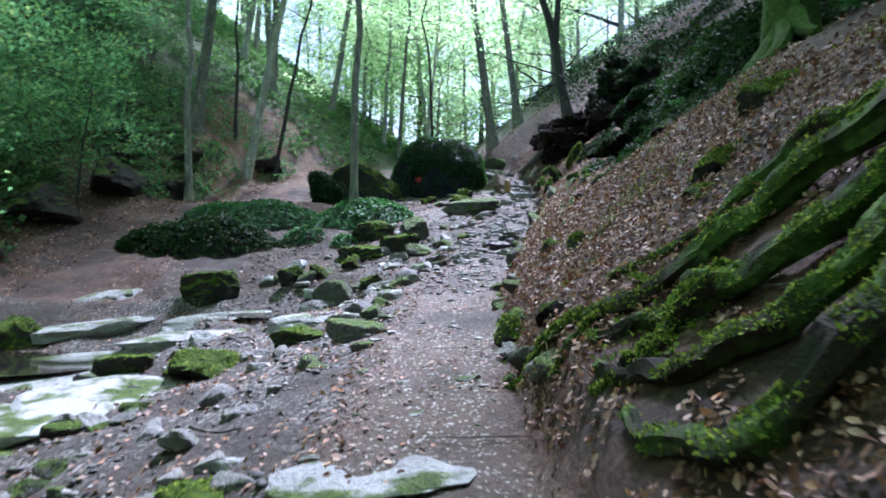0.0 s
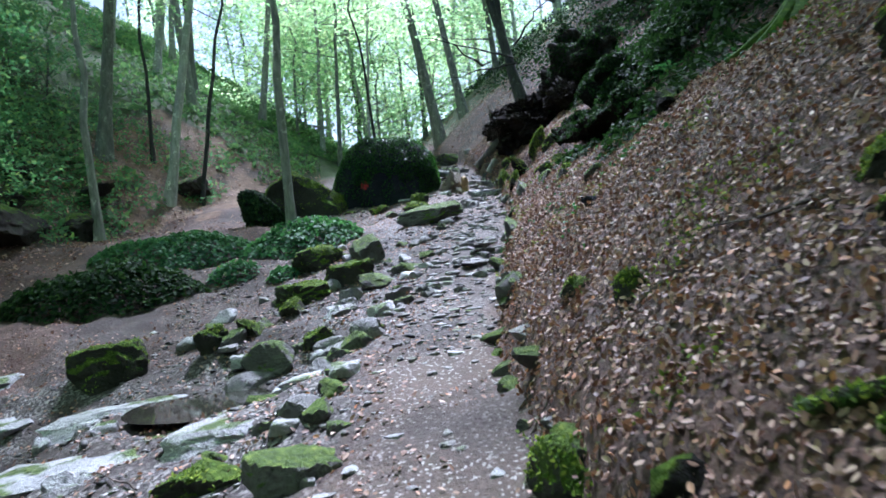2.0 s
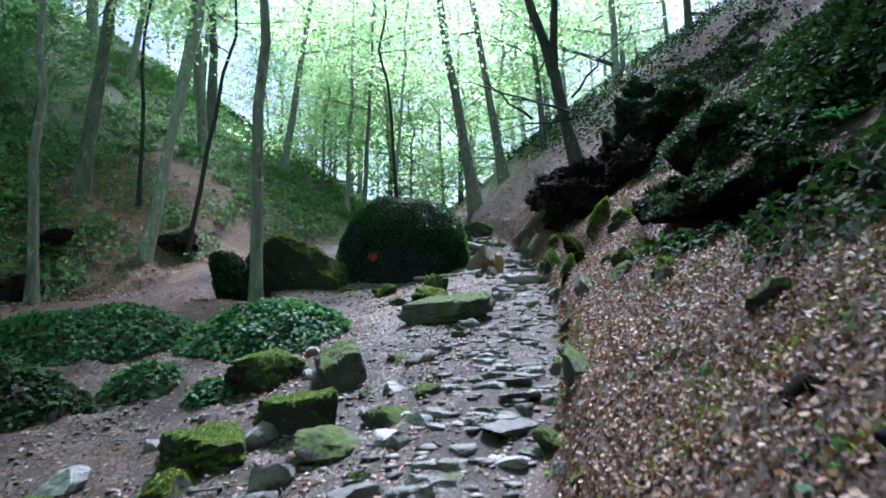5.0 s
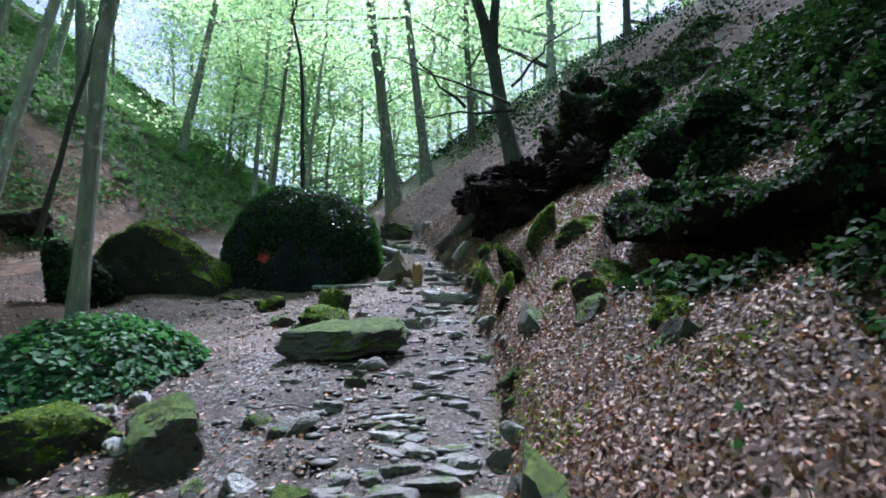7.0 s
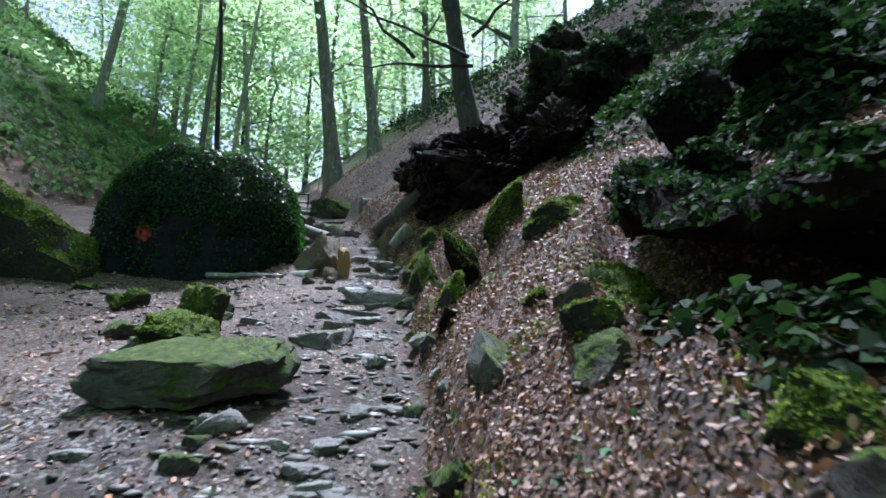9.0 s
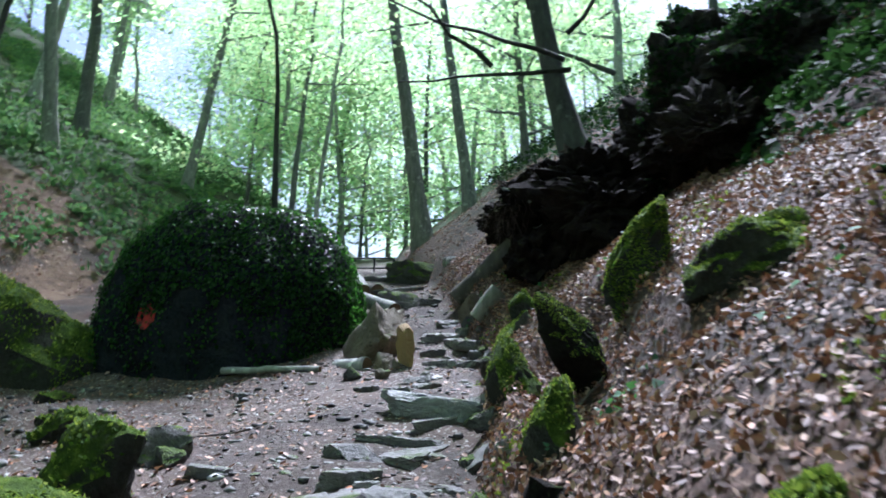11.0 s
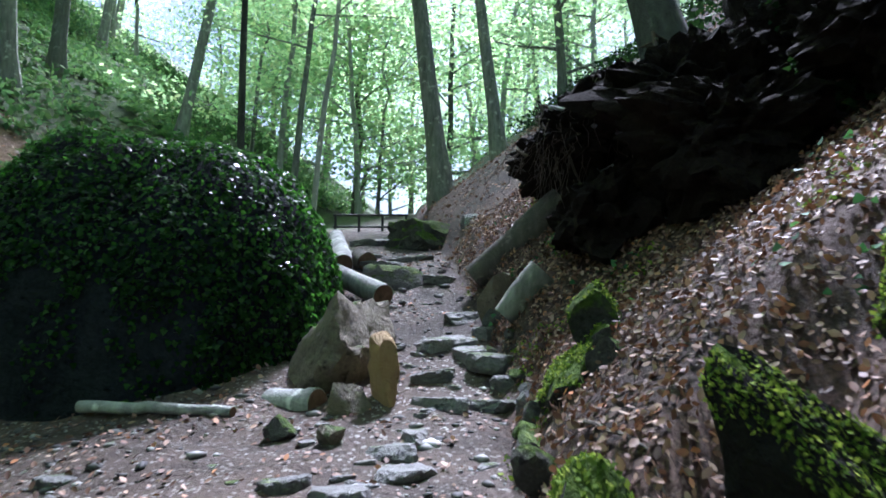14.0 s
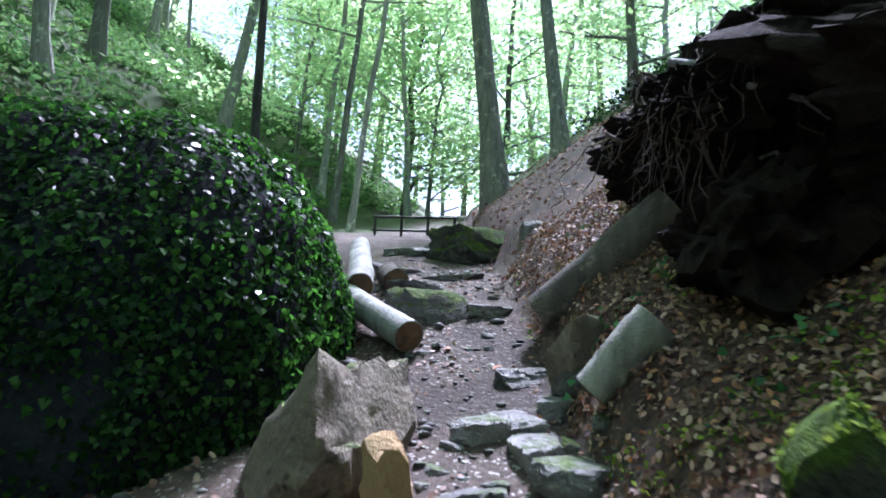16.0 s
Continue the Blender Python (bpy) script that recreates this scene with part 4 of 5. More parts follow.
tagged(part("ivy_leaves", leaves("ivy_leaves", lp + ln_ * 0.03, ln_, rngl.uniform(0.03, 0.06, len(lp)), "ivy", 0.6, rngl), M_SHRUB, ledge, "dark ivy along the lip"), kind="stuff")

# The second rock's black colour fills in the shade of a hollow.
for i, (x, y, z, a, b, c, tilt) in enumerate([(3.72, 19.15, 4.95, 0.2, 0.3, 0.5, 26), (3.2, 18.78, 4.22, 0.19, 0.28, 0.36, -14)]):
    crag = mossy_block((x, y, z), (a, b, c), 560 + i, "overhanging rock, near black for the hollow's shade, with a shaggy cap of bright moss" if i else "upright rock wrapped in bright shaggy moss", M_SHADEBLACK if i else M_MOSSBED, 12 * i, ry=tilt, planes=17, group="overhanging rocks of the bank")
    moss_on(crag, int(42000 * (a + b)), 0.012 if i else 0.016, 70 + i, 0.2 if i else -0.6)

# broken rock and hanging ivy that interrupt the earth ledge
# Their near-black colour stands for shade under the overhang.
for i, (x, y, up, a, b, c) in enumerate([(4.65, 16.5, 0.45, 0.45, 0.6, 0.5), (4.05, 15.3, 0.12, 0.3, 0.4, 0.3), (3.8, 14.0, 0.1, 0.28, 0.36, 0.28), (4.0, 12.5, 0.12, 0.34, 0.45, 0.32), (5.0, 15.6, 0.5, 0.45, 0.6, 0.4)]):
    crag = mossy_block((x, y, lie(x, y) + up), (a, b, c), 580 + i, "dark broken rock of the ledge under ivy", M_SHADEBLACK, 25 * i, planes=18, group="rocks of the earth ledge")
    ivy_on(crag, int(5200 * (a + b)), 0.05, lambda p, n: n.z > -0.1 and noise.noise(p * 3) > -0.15, "ivy_leaves", M_SHRUB, 590 + i, 0.6)

# ---- the undercut root mass and its tree ----
roots = thing("root_mass", "undercut mass of earth and bare hanging roots below a tree, blackened for shade", "roots", (3.95, 23.3, 5.2))
earth = []
# The lower lumps put the bank's shade on the slope as near-black earth.
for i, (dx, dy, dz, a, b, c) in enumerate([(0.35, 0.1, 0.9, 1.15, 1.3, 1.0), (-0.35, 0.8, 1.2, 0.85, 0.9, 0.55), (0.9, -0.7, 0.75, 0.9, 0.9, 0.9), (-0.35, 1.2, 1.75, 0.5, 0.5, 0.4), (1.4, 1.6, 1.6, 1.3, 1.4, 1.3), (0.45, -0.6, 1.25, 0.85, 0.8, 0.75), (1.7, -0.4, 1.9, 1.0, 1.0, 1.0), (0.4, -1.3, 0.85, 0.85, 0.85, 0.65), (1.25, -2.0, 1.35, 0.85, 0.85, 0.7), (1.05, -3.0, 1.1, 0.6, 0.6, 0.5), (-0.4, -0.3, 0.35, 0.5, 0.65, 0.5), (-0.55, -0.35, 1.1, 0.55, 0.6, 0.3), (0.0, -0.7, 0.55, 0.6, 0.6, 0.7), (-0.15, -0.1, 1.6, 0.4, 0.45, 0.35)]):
    p = part("earth", rock(600 + i, 0.84 * a, 0.84 * b, 0.84 * c, 5, 14, rough=0.28), M_EARTHSHADE, roots, "crumbling earth, blackened for the undercut's shade")
    p.location = (dx, dy, dz)
    earth.append(p)
rnd = random.Random(31)
for i in range(110):
    p = earth[rnd.choice((0, 0, 1, 1, 2, 3, 5))]
    v = p.data.vertices[rnd.randrange(len(p.data.vertices))]
    if v.normal.x > 0.2 or v.normal.y > 0.6 or v.normal.z < -0.5 or (p.location + v.co).z < 0.5:
        continue
    s = p.location + v.co
    out = v.normal * rnd.uniform(0.08, 0.3)
    m1 = s + out + Vector((0, 0, rnd.uniform(-0.05, 0.1)))
    e = m1 + out * 0.3 + Vector((rnd.uniform(-0.25, 0.15), rnd.uniform(-0.25, 0.15), -rnd.uniform(0.1, 0.7)))
    r = rnd.choice((0.005, 0.007, 0.01, 0.018))
    pts = [s.lerp(m1, f) for f in (0, 0.5)] + line(m1, e, 7, 0.2, i)
    part("root", tube(bmesh.new(), pts, [r * (1 - 0.09 * k) for k in range(9)], 6), M_ROOT, roots)
for i, (a, b, r) in enumerate([((-0.75, -0.45, 1.35), (0.05, -1.15, 0.75), 0.024), ((-0.6, 0.1, 1.2), (0.0, -1.2, 0.25), 0.014), ((0.1, -1.3, 1.2), (0.9, -1.6, 0.6), 0.02)]):
    part("root", tube(bmesh.new(), line(a, b, 9, 0.3, 60 + i), [r * (1 - 0.07 * k) for k in range(9)], 8), M_LOG, roots, "pale bare root")
rnd = random.Random(37)
hair = bmesh.new()
for i in range(620):
    p = earth[rnd.choice((1, 3, 11, 11, 12, 13, 5, 0))]
    v = p.data.vertices[rnd.randrange(len(p.data.vertices))]
    s0 = p.location + v.co
    if v.normal.y > 0.4 or v.normal.x > 0.5 or s0.z < 0.6:
        continue
    e = s0 + v.normal * rnd.uniform(0.04, 0.18) + Vector((rnd.uniform(-0.08, 0.08), rnd.uniform(-0.08, 0.08), -rnd.uniform(0.08, 0.4)))
    tube(hair, line(s0, e, 5, 0.12, i), [0.004, 0.0035, 0.003, 0.0025, 0.002], 3, cap=False)
tagged(part("root_fringe", hair, M_ROOT, roots, "hanging fringe of fine brown roots"), kind="stuff")


def litter_pts(count, rng, xr, yr, keep):
    out = []
    while len(out) < count:
        x, y = rng.uniform(*xr), rng.uniform(*yr)
        if keep(x, y):
            out.append((x, y))
    return out


def crown_points(rng, tips, per, spread, flat):
    """Leaf places in flattened sprays about the tips of the limbs."""
    tips = np.array(tips)
    c = tips[np.repeat(np.arange(len(tips)), per)]
    off = rng.normal(0, 1, (len(c), 3)) * (spread, spread, spread * flat)
    return c + off


def make_tree(name, label, base, height, r, lean, seed, mat, limbs=9, crown_from=0.45, per=110, leaf=0.17, spread=0.9, forks=(), curve=0.35, leaf_mat_=None, flare=1.5, reach=None):
    """A tree: a tapered trunk that leans by lean metres at its top, limbs, and sprays of leaves."""
    rnd = random.Random(seed)
    rng = np.random.default_rng(seed)
    t = thing(name, label, "tree", base)
    top = Vector((lean[0], lean[1], height))
    n = 12
    pts = line((0, 0, -0.3), top, n, curve, seed)
    rad = [r * (flare if i == 0 else 1.0) * (1 - 0.82 * i / (n - 1)) for i in range(n)]
    part("trunk", tube(bmesh.new(), pts, rad, 12, 0.12, seed), mat, t)
    tips = []
    for k in range(limbs):
        limb_bm = bmesh.new()
        f = crown_from + (1 - crown_from) * (k + rnd.random()) / limbs
        i = min(n - 2, int(f * (n - 1)))
        s = pts[i].lerp(pts[i + 1], f * (n - 1) - i)
        a = rnd.uniform(0, 2 * math.pi)
        ln = (reach or height * 0.26) * rnd.uniform(0.6, 1.2) * (1.25 - 0.7 * f)
        e = s + Vector((math.cos(a) * ln, math.sin(a) * ln, ln * rnd.uniform(0.1, 0.55)))
        lp = line(s, e, 6, 0.3, seed + k)
        r0 = rad[i] * 0.42
        tube(limb_bm, lp, [r0 * (1 - 0.16 * j) for j in range(6)], 6)
        tips += [tuple(lp[3]), tuple(lp[4]), tuple(lp[5])]
        for _ in range(2):
            q = lp[3] + Vector((rnd.uniform(-1, 1), rnd.uniform(-1, 1), rnd.uniform(-0.3, 0.5))) * ln * 0.4
            tube(limb_bm, line(lp[2], q, 4, 0.1, seed + k), [r0 * 0.4, r0 * 0.3, r0 * 0.2, r0 * 0.1], 5)
            tips.append(tuple(q))
        part("limb", limb_bm, mat, t)
    p = crown_points(rng, tips, per, spread, 0.4)
    me = leaves("crown", p, np.tile((0.0, 0.0, 1.0), (len(p), 1)), rng.uniform(0.6, 1.3, len(p)) * leaf, "blade", 0.55, rng)
    tagged(part("crown", me, leaf_mat_ or M_CROWN, t, "light green leaves in loose sprays"), kind="stuff")
    return t


# named trees: x, y, height, radius, lean at the top, bark, crown from
TREES = [
    ("slim grey beech rising from an ivy mound", -2.6, 17.2, 15, 0.12, (0.3, 0.6), M_BEECH, 0.5),
    ("grey beech leaning over the stream", -8.3, 25.4, 17, 0.18, (3.6, 0.5), M_PALEBARK, 0.5),
    ("old grey beech on the far bank", -10.6, 26.0, 17, 0.24, (2.4, 0.3), M_BEECH, 0.5),
    ("thin dark beech on the far bank", -7.5, 26.5, 14, 0.09, (2.6, 0.4), M_DARKBARK, 0.5),
    ("thin dark beech on the far bank", -9.4, 27.5, 14, 0.08, (0.3, 0.0), M_DARKBARK, 0.5),
    ("slender grey tree at the stream's far edge", -8.6, 20.8, 14, 0.13, (-0.3, 0.4), M_BEECH, 0.55),
    ("pale-barked beech high on the slope", -8.0, 41.0, 18, 0.22, (3.2, 0.0), M_PALEBARK, 0.4),
    ("thin dark sapling behind the boulder", -0.75, 27.0, 13, 0.07, (-0.5, 0.3), M_DARKBARK, 0.5),
    ("tall grey beech above the path", 2.1, 33.4, 20, 0.26, (-2.3, 0.5), M_BEECH, 0.45),
    ("tall grey beech on the upper slope", 3.9, 38.5, 20, 0.24, (-2.2, 0.5), M_BEECH, 0.4),
    ("slim beech in the valley bottom", -3.6, 40.5, 17, 0.14, (1.4, 0.0), M_BEECH, 0.35),
    ("slim beech in the valley bottom", -4.8, 43.0, 18, 0.14, (1.2, 0.0), M_PALEBARK, 0.35),
    ("slim pale beech in the valley bottom", -1.6, 35.0, 15, 0.09, (1.5, 0.0), M_PALEBARK, 0.4),
    ("pale-barked beech high on the slope", -12.5, 37.5, 17, 0.2, (3.0, 0.0), M_PALEBARK, 0.4),
    ("pale-barked beech high on the slope", -15.0, 38.0, 17, 0.2, (2.8, 0.0), M_PALEBARK, 0.4),
]
for i, (label, x, y, h, r, lean, mat, cf) in enumerate(TREES):
    make_tree("beech_tree", label, settled(x, y, -0.05), h, r, lean, 900 + i, mat, 9, cf, 30 if i in (8, 9) else 80)

# woods on the slopes and at the valley's head: a few shapes, set out again and again
models, canopy = [], []
for i in range(5):
    models.append(make_tree("beech_tree", "tall beech of the woods with light green leaves", settled((-7, -2, 2, 5, 8)[i], (52, 47, 50, 55, 60)[i], -0.1), 15 + i, 0.13 + 0.025 * i, ((1, 0), (-1.2, 0), (0.5, 0.5), (1.6, 0), (-0.6, 0))[i], 950 + i,
                            (M_BEECH, M_PALEBARK, M_BEECH, M_PALEBARK, M_BEECH)[i], 13, 0.08, 64, 0.285, 1.25, curve=0.6))
    tagged(models[-1], group="trees of the woods")
for i in range(3):
    canopy.append(make_tree("beech_tree", "tall beech on the bank with a broad light green crown", settled((-13, 11, 13)[i], (6, 20, 2)[i], -0.1), 15 + i, 0.2 + 0.03 * i, ((2, 0), (-2.5, 0), (-1.5, 0.5))[i], 970 + i,
                            (M_BEECH, M_PALEBARK, M_PALEBARK)[i], 13, 0.42, 80, 0.3, 1.4, curve=0.5, reach=6.5))
    tagged(canopy[-1], group="trees of the woods")
saplings = []
for i in range(3):
    saplings.append(make_tree("sapling", "young tree with layered sprays of dull green leaves", settled((-10.2, -11.0, -9.8)[i], (9.5, 13.0, 16.5)[i], -0.05), 3.6 + 0.7 * i, 0.035, ((0.9, 0.2), (1.3, 0), (0.8, -0.3))[i], 985 + i, M_DARKBARK, 11, 0.12, 70, 0.12, 0.4, curve=0.2, leaf_mat_=M_SAPLING, reach=1.7))
    tagged(saplings[-1], group="saplings of the far bank")
rnd = random.Random(77)


def spread_trees(count, xr, yr, keep, kinds, gap, lo, hi):
    spots = []
    while len(spots) < count:
        x, y = rnd.uniform(*xr), rnd.uniform(*yr)
        if keep(x, y) and not any((x - a) ** 2 + (y - b) ** 2 < gap * gap for a, b in spots):
            spots.append((x, y))
            c = copy_thing(kinds[rnd.randrange(len(kinds))], pose(x, y, ground_z(x, y) - 0.15, 0, 0, rnd.uniform(0, 360)))
            c.scale = (rnd.uniform(lo, hi),) * 3


def lf_(y):
    return float(np.interp(y, LEFT_FOOT_Y, LEFT_FOOT_X))


def px_(y):
    return float(np.interp(y, PY, PX))


spread_trees(31, (-10, 26), (38, 88), lambda x, y: not (-2.5 < x < 3.0 and y < 46) and x > -4 - (y - 38) * 0.14, models, 3.0, 0.75, 1.15)
spread_trees(5, (-15, -5), (43, 66), lambda x, y: x < -4 - (y - 38) * 0.14, models, 2.4, 0.7, 1.0)
spread_trees(9, (-26, -9), (24, 60), lambda x, y: x < lf_(y) - 5, canopy, 3.5, 0.8, 1.05)
spread_trees(15, (-30, -13), (26, 64), lambda x, y: x < lf_(y) - 8.5, models, 3.0, 0.6, 0.95)
spread_trees(7, (-30, -14), (8, 24), lambda x, y: True, models, 3.5, 0.8, 1.1)
# Beeches added up the near bank to keep sky light off the ground.
spread_trees(20, (7.5, 20), (-14, 26), lambda x, y: x > px_(y) + 7.5, canopy, 2.8, 0.85, 1.1)
# Unseen beeches behind the start, added to block low sky light from there.
spread_trees(24, (-20, 9), (-24, 9), lambda x, y: x < lf_(y) - 4 or y < -5, canopy, 2.6, 0.85, 1.1)
spread_trees(16, (-16, 16), (-26, -7), lambda x, y: True, models, 2.6, 0.8, 1.1)
spread_trees(9, (-15, -9), (6, 18), lambda x, y: x < lf_(y) - 0.8, saplings, 1.2, 0.7, 1.15)
spread_trees(16, (-22, -9), (14, 30), lambda x, y: x < lf_(y) - 2.0, saplings, 1.5, 0.7, 1.2)

# the forked tree above the root mass
fork = thing("forked_tree", "dark forked tree standing on the undercut root mass", "tree", (4.25, 22.6, 6.9))
part("trunk", tube(bmesh.new(), line((0, 0, -0.6), (-0.35, 1.1, 3.0), 7, 0.12, 3), [0.3, 0.23, 0.19, 0.17, 0.165, 0.16, 0.16], 14, 0.15, 2), M_DARKBARK, fork)
part("limb", tube(bmesh.new(), line((-0.35, 1.1, 2.9), (-1.9, 1.6, 10), 8, 0.3, 5), [0.16 - 0.015 * k for k in range(8)], 10, 0.1, 5), M_DARKBARK, fork)
part("limb", tube(bmesh.new(), line((-0.33, 1.05, 2.8), (0.15, 1.8, 10), 8, 0.3, 9), [0.13 - 0.012 * k for k in range(8)], 10, 0.1, 6), M_DARKBARK, fork)
for i, (a, b) in enumerate([((-0.1, 0.1, 1.3), (-2.3, -0.2, 1.0)), ((-0.15, 0.2, 1.5), (-3.0, 0.4, 2.6)), ((-1.2, 0.0, 1.3), (-2.6, -0.8, 2.2)), ((-0.1, 0.2, 1.9), (1.4, -0.6, 3.4))]):
    part("branch", tube(bmesh.new(), line(a, b, 8, 0.5, 20 + i), [0.04 - 0.0043 * k for k in range(8)], 7), M_DARKBARK, fork)
rng = np.random.default_rng(8)
p = crown_points(rng, [(-1.6, 1, 7), (-2.2, 1.2, 9.5), (0, 1.2, 8), (0.2, 1.4, 10), (-0.8, 1.0, 9), (-3.2, 0.4, 8.5), (1.4, 0.6, 8.2)], 160, 1.1, 0.5)
tagged(part("crown", leaves("crown", p, np.tile((0, 0, 1.0), (len(p), 1)), 0.15, "blade", 0.55, rng), M_CROWN, fork, "light green leaves in loose sprays"), kind="stuff")

# ---- the mossy root fan of the old tree at the start ----
old = thing("old_tree", "old tree with thick mossy roots spreading down the bank", "tree", settled(2.25, 2.1, -0.1))
base = Vector(settled(2.25, 2.1, -0.1))
part("trunk", tube(bmesh.new(), line((0.1, -0.1, -0.4), (0.9, -0.3, 9), 9, 0.15, 2), [0.5, 0.4, 0.36, 0.34, 0.32, 0.3, 0.27, 0.24, 0.2], 18, 0.25, 4), M_MOSSBARK, old)
# each root: the places it runs through, and its thickness at the butt
ROOTS = [
    ([(2.15, 2.8), (1.9, 3.1), (1.64, 3.17), (1.37, 3.34), (1.1, 3.62), (0.84, 3.9)], 0.105), ([(1.85, 2.35), (1.55, 2.62), (1.3, 2.84), (1.18, 3.12), (1.0, 3.4)], 0.1),
    ([(2.35, 3.0), (2.2, 3.5), (1.85, 3.75), (1.5, 3.85), (1.25, 4.1)], 0.07), ([(1.7, 2.0), (1.3, 2.25), (1.05, 2.6), (0.95, 3.0)], 0.1),
    ([(1.55, 2.9), (1.5, 3.15), (1.3, 3.1), (1.05, 3.2)], 0.055), ([(1.6, 3.2), (1.4, 3.55), (1.35, 3.85)], 0.05), ([(1.3, 2.85), (1.1, 2.75), (0.9, 2.85)], 0.06),
    ([(1.0, 3.75), (0.75, 4.05), (0.58, 4.2)], 0.05), ([(1.95, 3.05), (1.8, 3.5), (1.6, 3.6)], 0.045), ([(1.6, 1.7), (1.2, 1.8), (1.0, 2.1), (0.92, 2.4)], 0.09), ([(1.2, 3.5), (0.95, 3.55), (0.8, 3.5)], 0.045),
]
for i, (way, r) in enumerate(ROOTS):
    way = [(2.25, 2.1)] + way if r > 0.065 else way
    pts, rad, n = [], [], 26
    for k in range(n):
        f = k / (n - 1) * (len(way) - 1)
        j = min(int(f), len(way) - 2)
        u = f - j
        g0, g1, g2, g3 = (Vector(way[max(0, min(len(way) - 1, q))]) for q in (j - 1, j, j + 1, j + 2))
        q = 0.5 * (2 * g1 + (g2 - g0) * u + (2 * g0 - 5 * g1 + 4 * g2 - g3) * u * u + (3 * g1 - g0 - 3 * g2 + g3) * u ** 3)
        f = k / (n - 1)
        w = 0.06 * noise.noise(Vector((f * 6, i * 1.7, 0)))
        qx, qy = q.x + w, q.y + w
        rr = r * (0.92 - 0.55 * f) * (1 + 0.35 * noise.noise(Vector((f * 12, i * 2.2, 9))))
        pts.append(Vector((qx, qy, ground_z(qx, qy) + (0.3 * (1 - f) ** 3 if r > 0.065 else 0) + rr * 0.55 + 0.06 * max(-0.3, noise.noise(Vector((f * 7, i * 3, 2)))))) - base)
        rad.append(rr)
    limb = part("root", tube(bmesh.new(), pts, rad, 12, 0.7, i * 3.1), M_ROOTMOSS, old)
    rng = np.random.default_rng(i)
    lp, ln_ = on_mesh(limb.data, Matrix.Identity(4), int(90000 * r), rng, lambda p, n: n.z > -0.05 and noise.noise(p * 4) > -0.2)
    tagged(part("moss", leaves("moss", lp, ln_, rng.uniform(0.012, 0.03, len(lp)), "blade", 0.9, rng), M_MOSSLEAF, limb, "shaggy green moss"), kind="stuff")


def crown_over(t, tips, per, spread, seed, leaf=0.13):
    """Limbs to the tips and sprays of leaves round them."""
    rng = np.random.default_rng(seed)
    for i, tip in enumerate(tips):
        part("limb", tube(bmesh.new(), line((0.6, -0.1, 6.0 + 0.3 * (i % 5)), tip, 7, 0.5, seed + i), [0.1 - 0.013 * k for k in range(7)], 8), M_DARKBARK, t)
    p = crown_points(rng, tips, per, spread, 0.4)
    me = leaves("crown", p, np.tile((0, 0, 1.0), (len(p), 1)), rng.uniform(0.7, 1.3, len(p)) * leaf, "blade", 0.55, rng)
    tagged(part("crown", me, M_CROWN, t, "light green leaves in loose sprays"), kind="stuff")


# Crown overhead out of view, added to shade the start of the path.
crown_over(old, [(-3.5, 1, 8), (-2, 3.5, 8.5), (-1, -3, 8), (-4.5, -2, 9), (1, 2, 9), (-2, 0, 9.5), (-5.5, 3, 9.5), (2.5, -2, 9), (-3, 5.5, 9.8), (0, 5, 8.8)], 700, 1.3, 55)
high = thing("old_tree", "tree on the upper bank with mossy roots gripping the slope", "tree", settled(4.6, 8.2, -0.1))
hb = Vector(settled(4.6, 8.2, -0.1))
part("trunk", tube(bmesh.new(), line((0, 0, -0.4), (0.5, 0.6, 9), 9, 0.2, 7), [0.42, 0.3, 0.26, 0.24, 0.22, 0.2, 0.18, 0.16, 0.14], 14, 0.25, 9), M_MOSSBARK, high)
for i, (x, y) in enumerate([(3.6, 7.6), (3.5, 8.2), (3.8, 7.2), (3.7, 8.8), (4.3, 7.0)]):
    pts = []
    for k in range(8):
        f = k / 7
        qx, qy = hb.x + (x - hb.x) * f, hb.y + (y - hb.y) * f + 0.08 * math.sin(5 * f + i)
        pts.append(Vector((qx, qy, ground_z(qx, qy) + 0.4 * (1 - f) ** 2 + 0.04)) - hb)
    part("root", tube(bmesh.new(), pts, [0.13 * (1.3 - 0.95 * k / 7) for k in range(8)], 9, 0.3, 40 + i), M_MOSSBARK, high)

# This unseen crown is added for shade as well.
crown_over(high, [(-3, 1.5, 8), (-1.5, 3, 8.8), (-2, -2.5, 8.2), (1, 1.5, 9), (2, -2, 8.6), (-4.5, -0.5, 9.4), (0, 4.5, 9.2), (2.5, 3, 9)], 700, 1.3, 56)

# ---- leaf litter, ivy, herbs and ferns ----
def cover(name, label, count, seed, xr, yr, keep, size, shape, mat, tilt, lift, category="leaves"):
    rng = np.random.default_rng(seed)
    rows = litter_pts(count, rng, xr, yr, keep)
    pos = [(x, y, ground_z(x, y)) for x, y in rows]
    nrm = [tuple(slope(x, y)) for x, y in rows]
    pos, nrm = np.array(pos), np.array(nrm)
    pos = pos + nrm * (0.004 + rng.random((len(pos), 1)) * lift)
    me = leaves(name, pos, nrm, rng.uniform(0.6, 1.3, len(pos)) * size, shape, tilt, rng)
    return lone(name, me, mat, (0, 0, 0), label, category, kind="stuff")


def path_x(y):
    return float(np.interp(y, PY, PX))


def left_x(y):
    return float(np.interp(y, LEFT_FOOT_Y, LEFT_FOOT_X))


def hollow(x, y):
    """Whether a place lies between the old tree's roots."""
    return math.hypot(x - 1.45, y - 2.5) < 0.75 and noise.noise(Vector((x * 4, y * 4, 1))) > -0.25


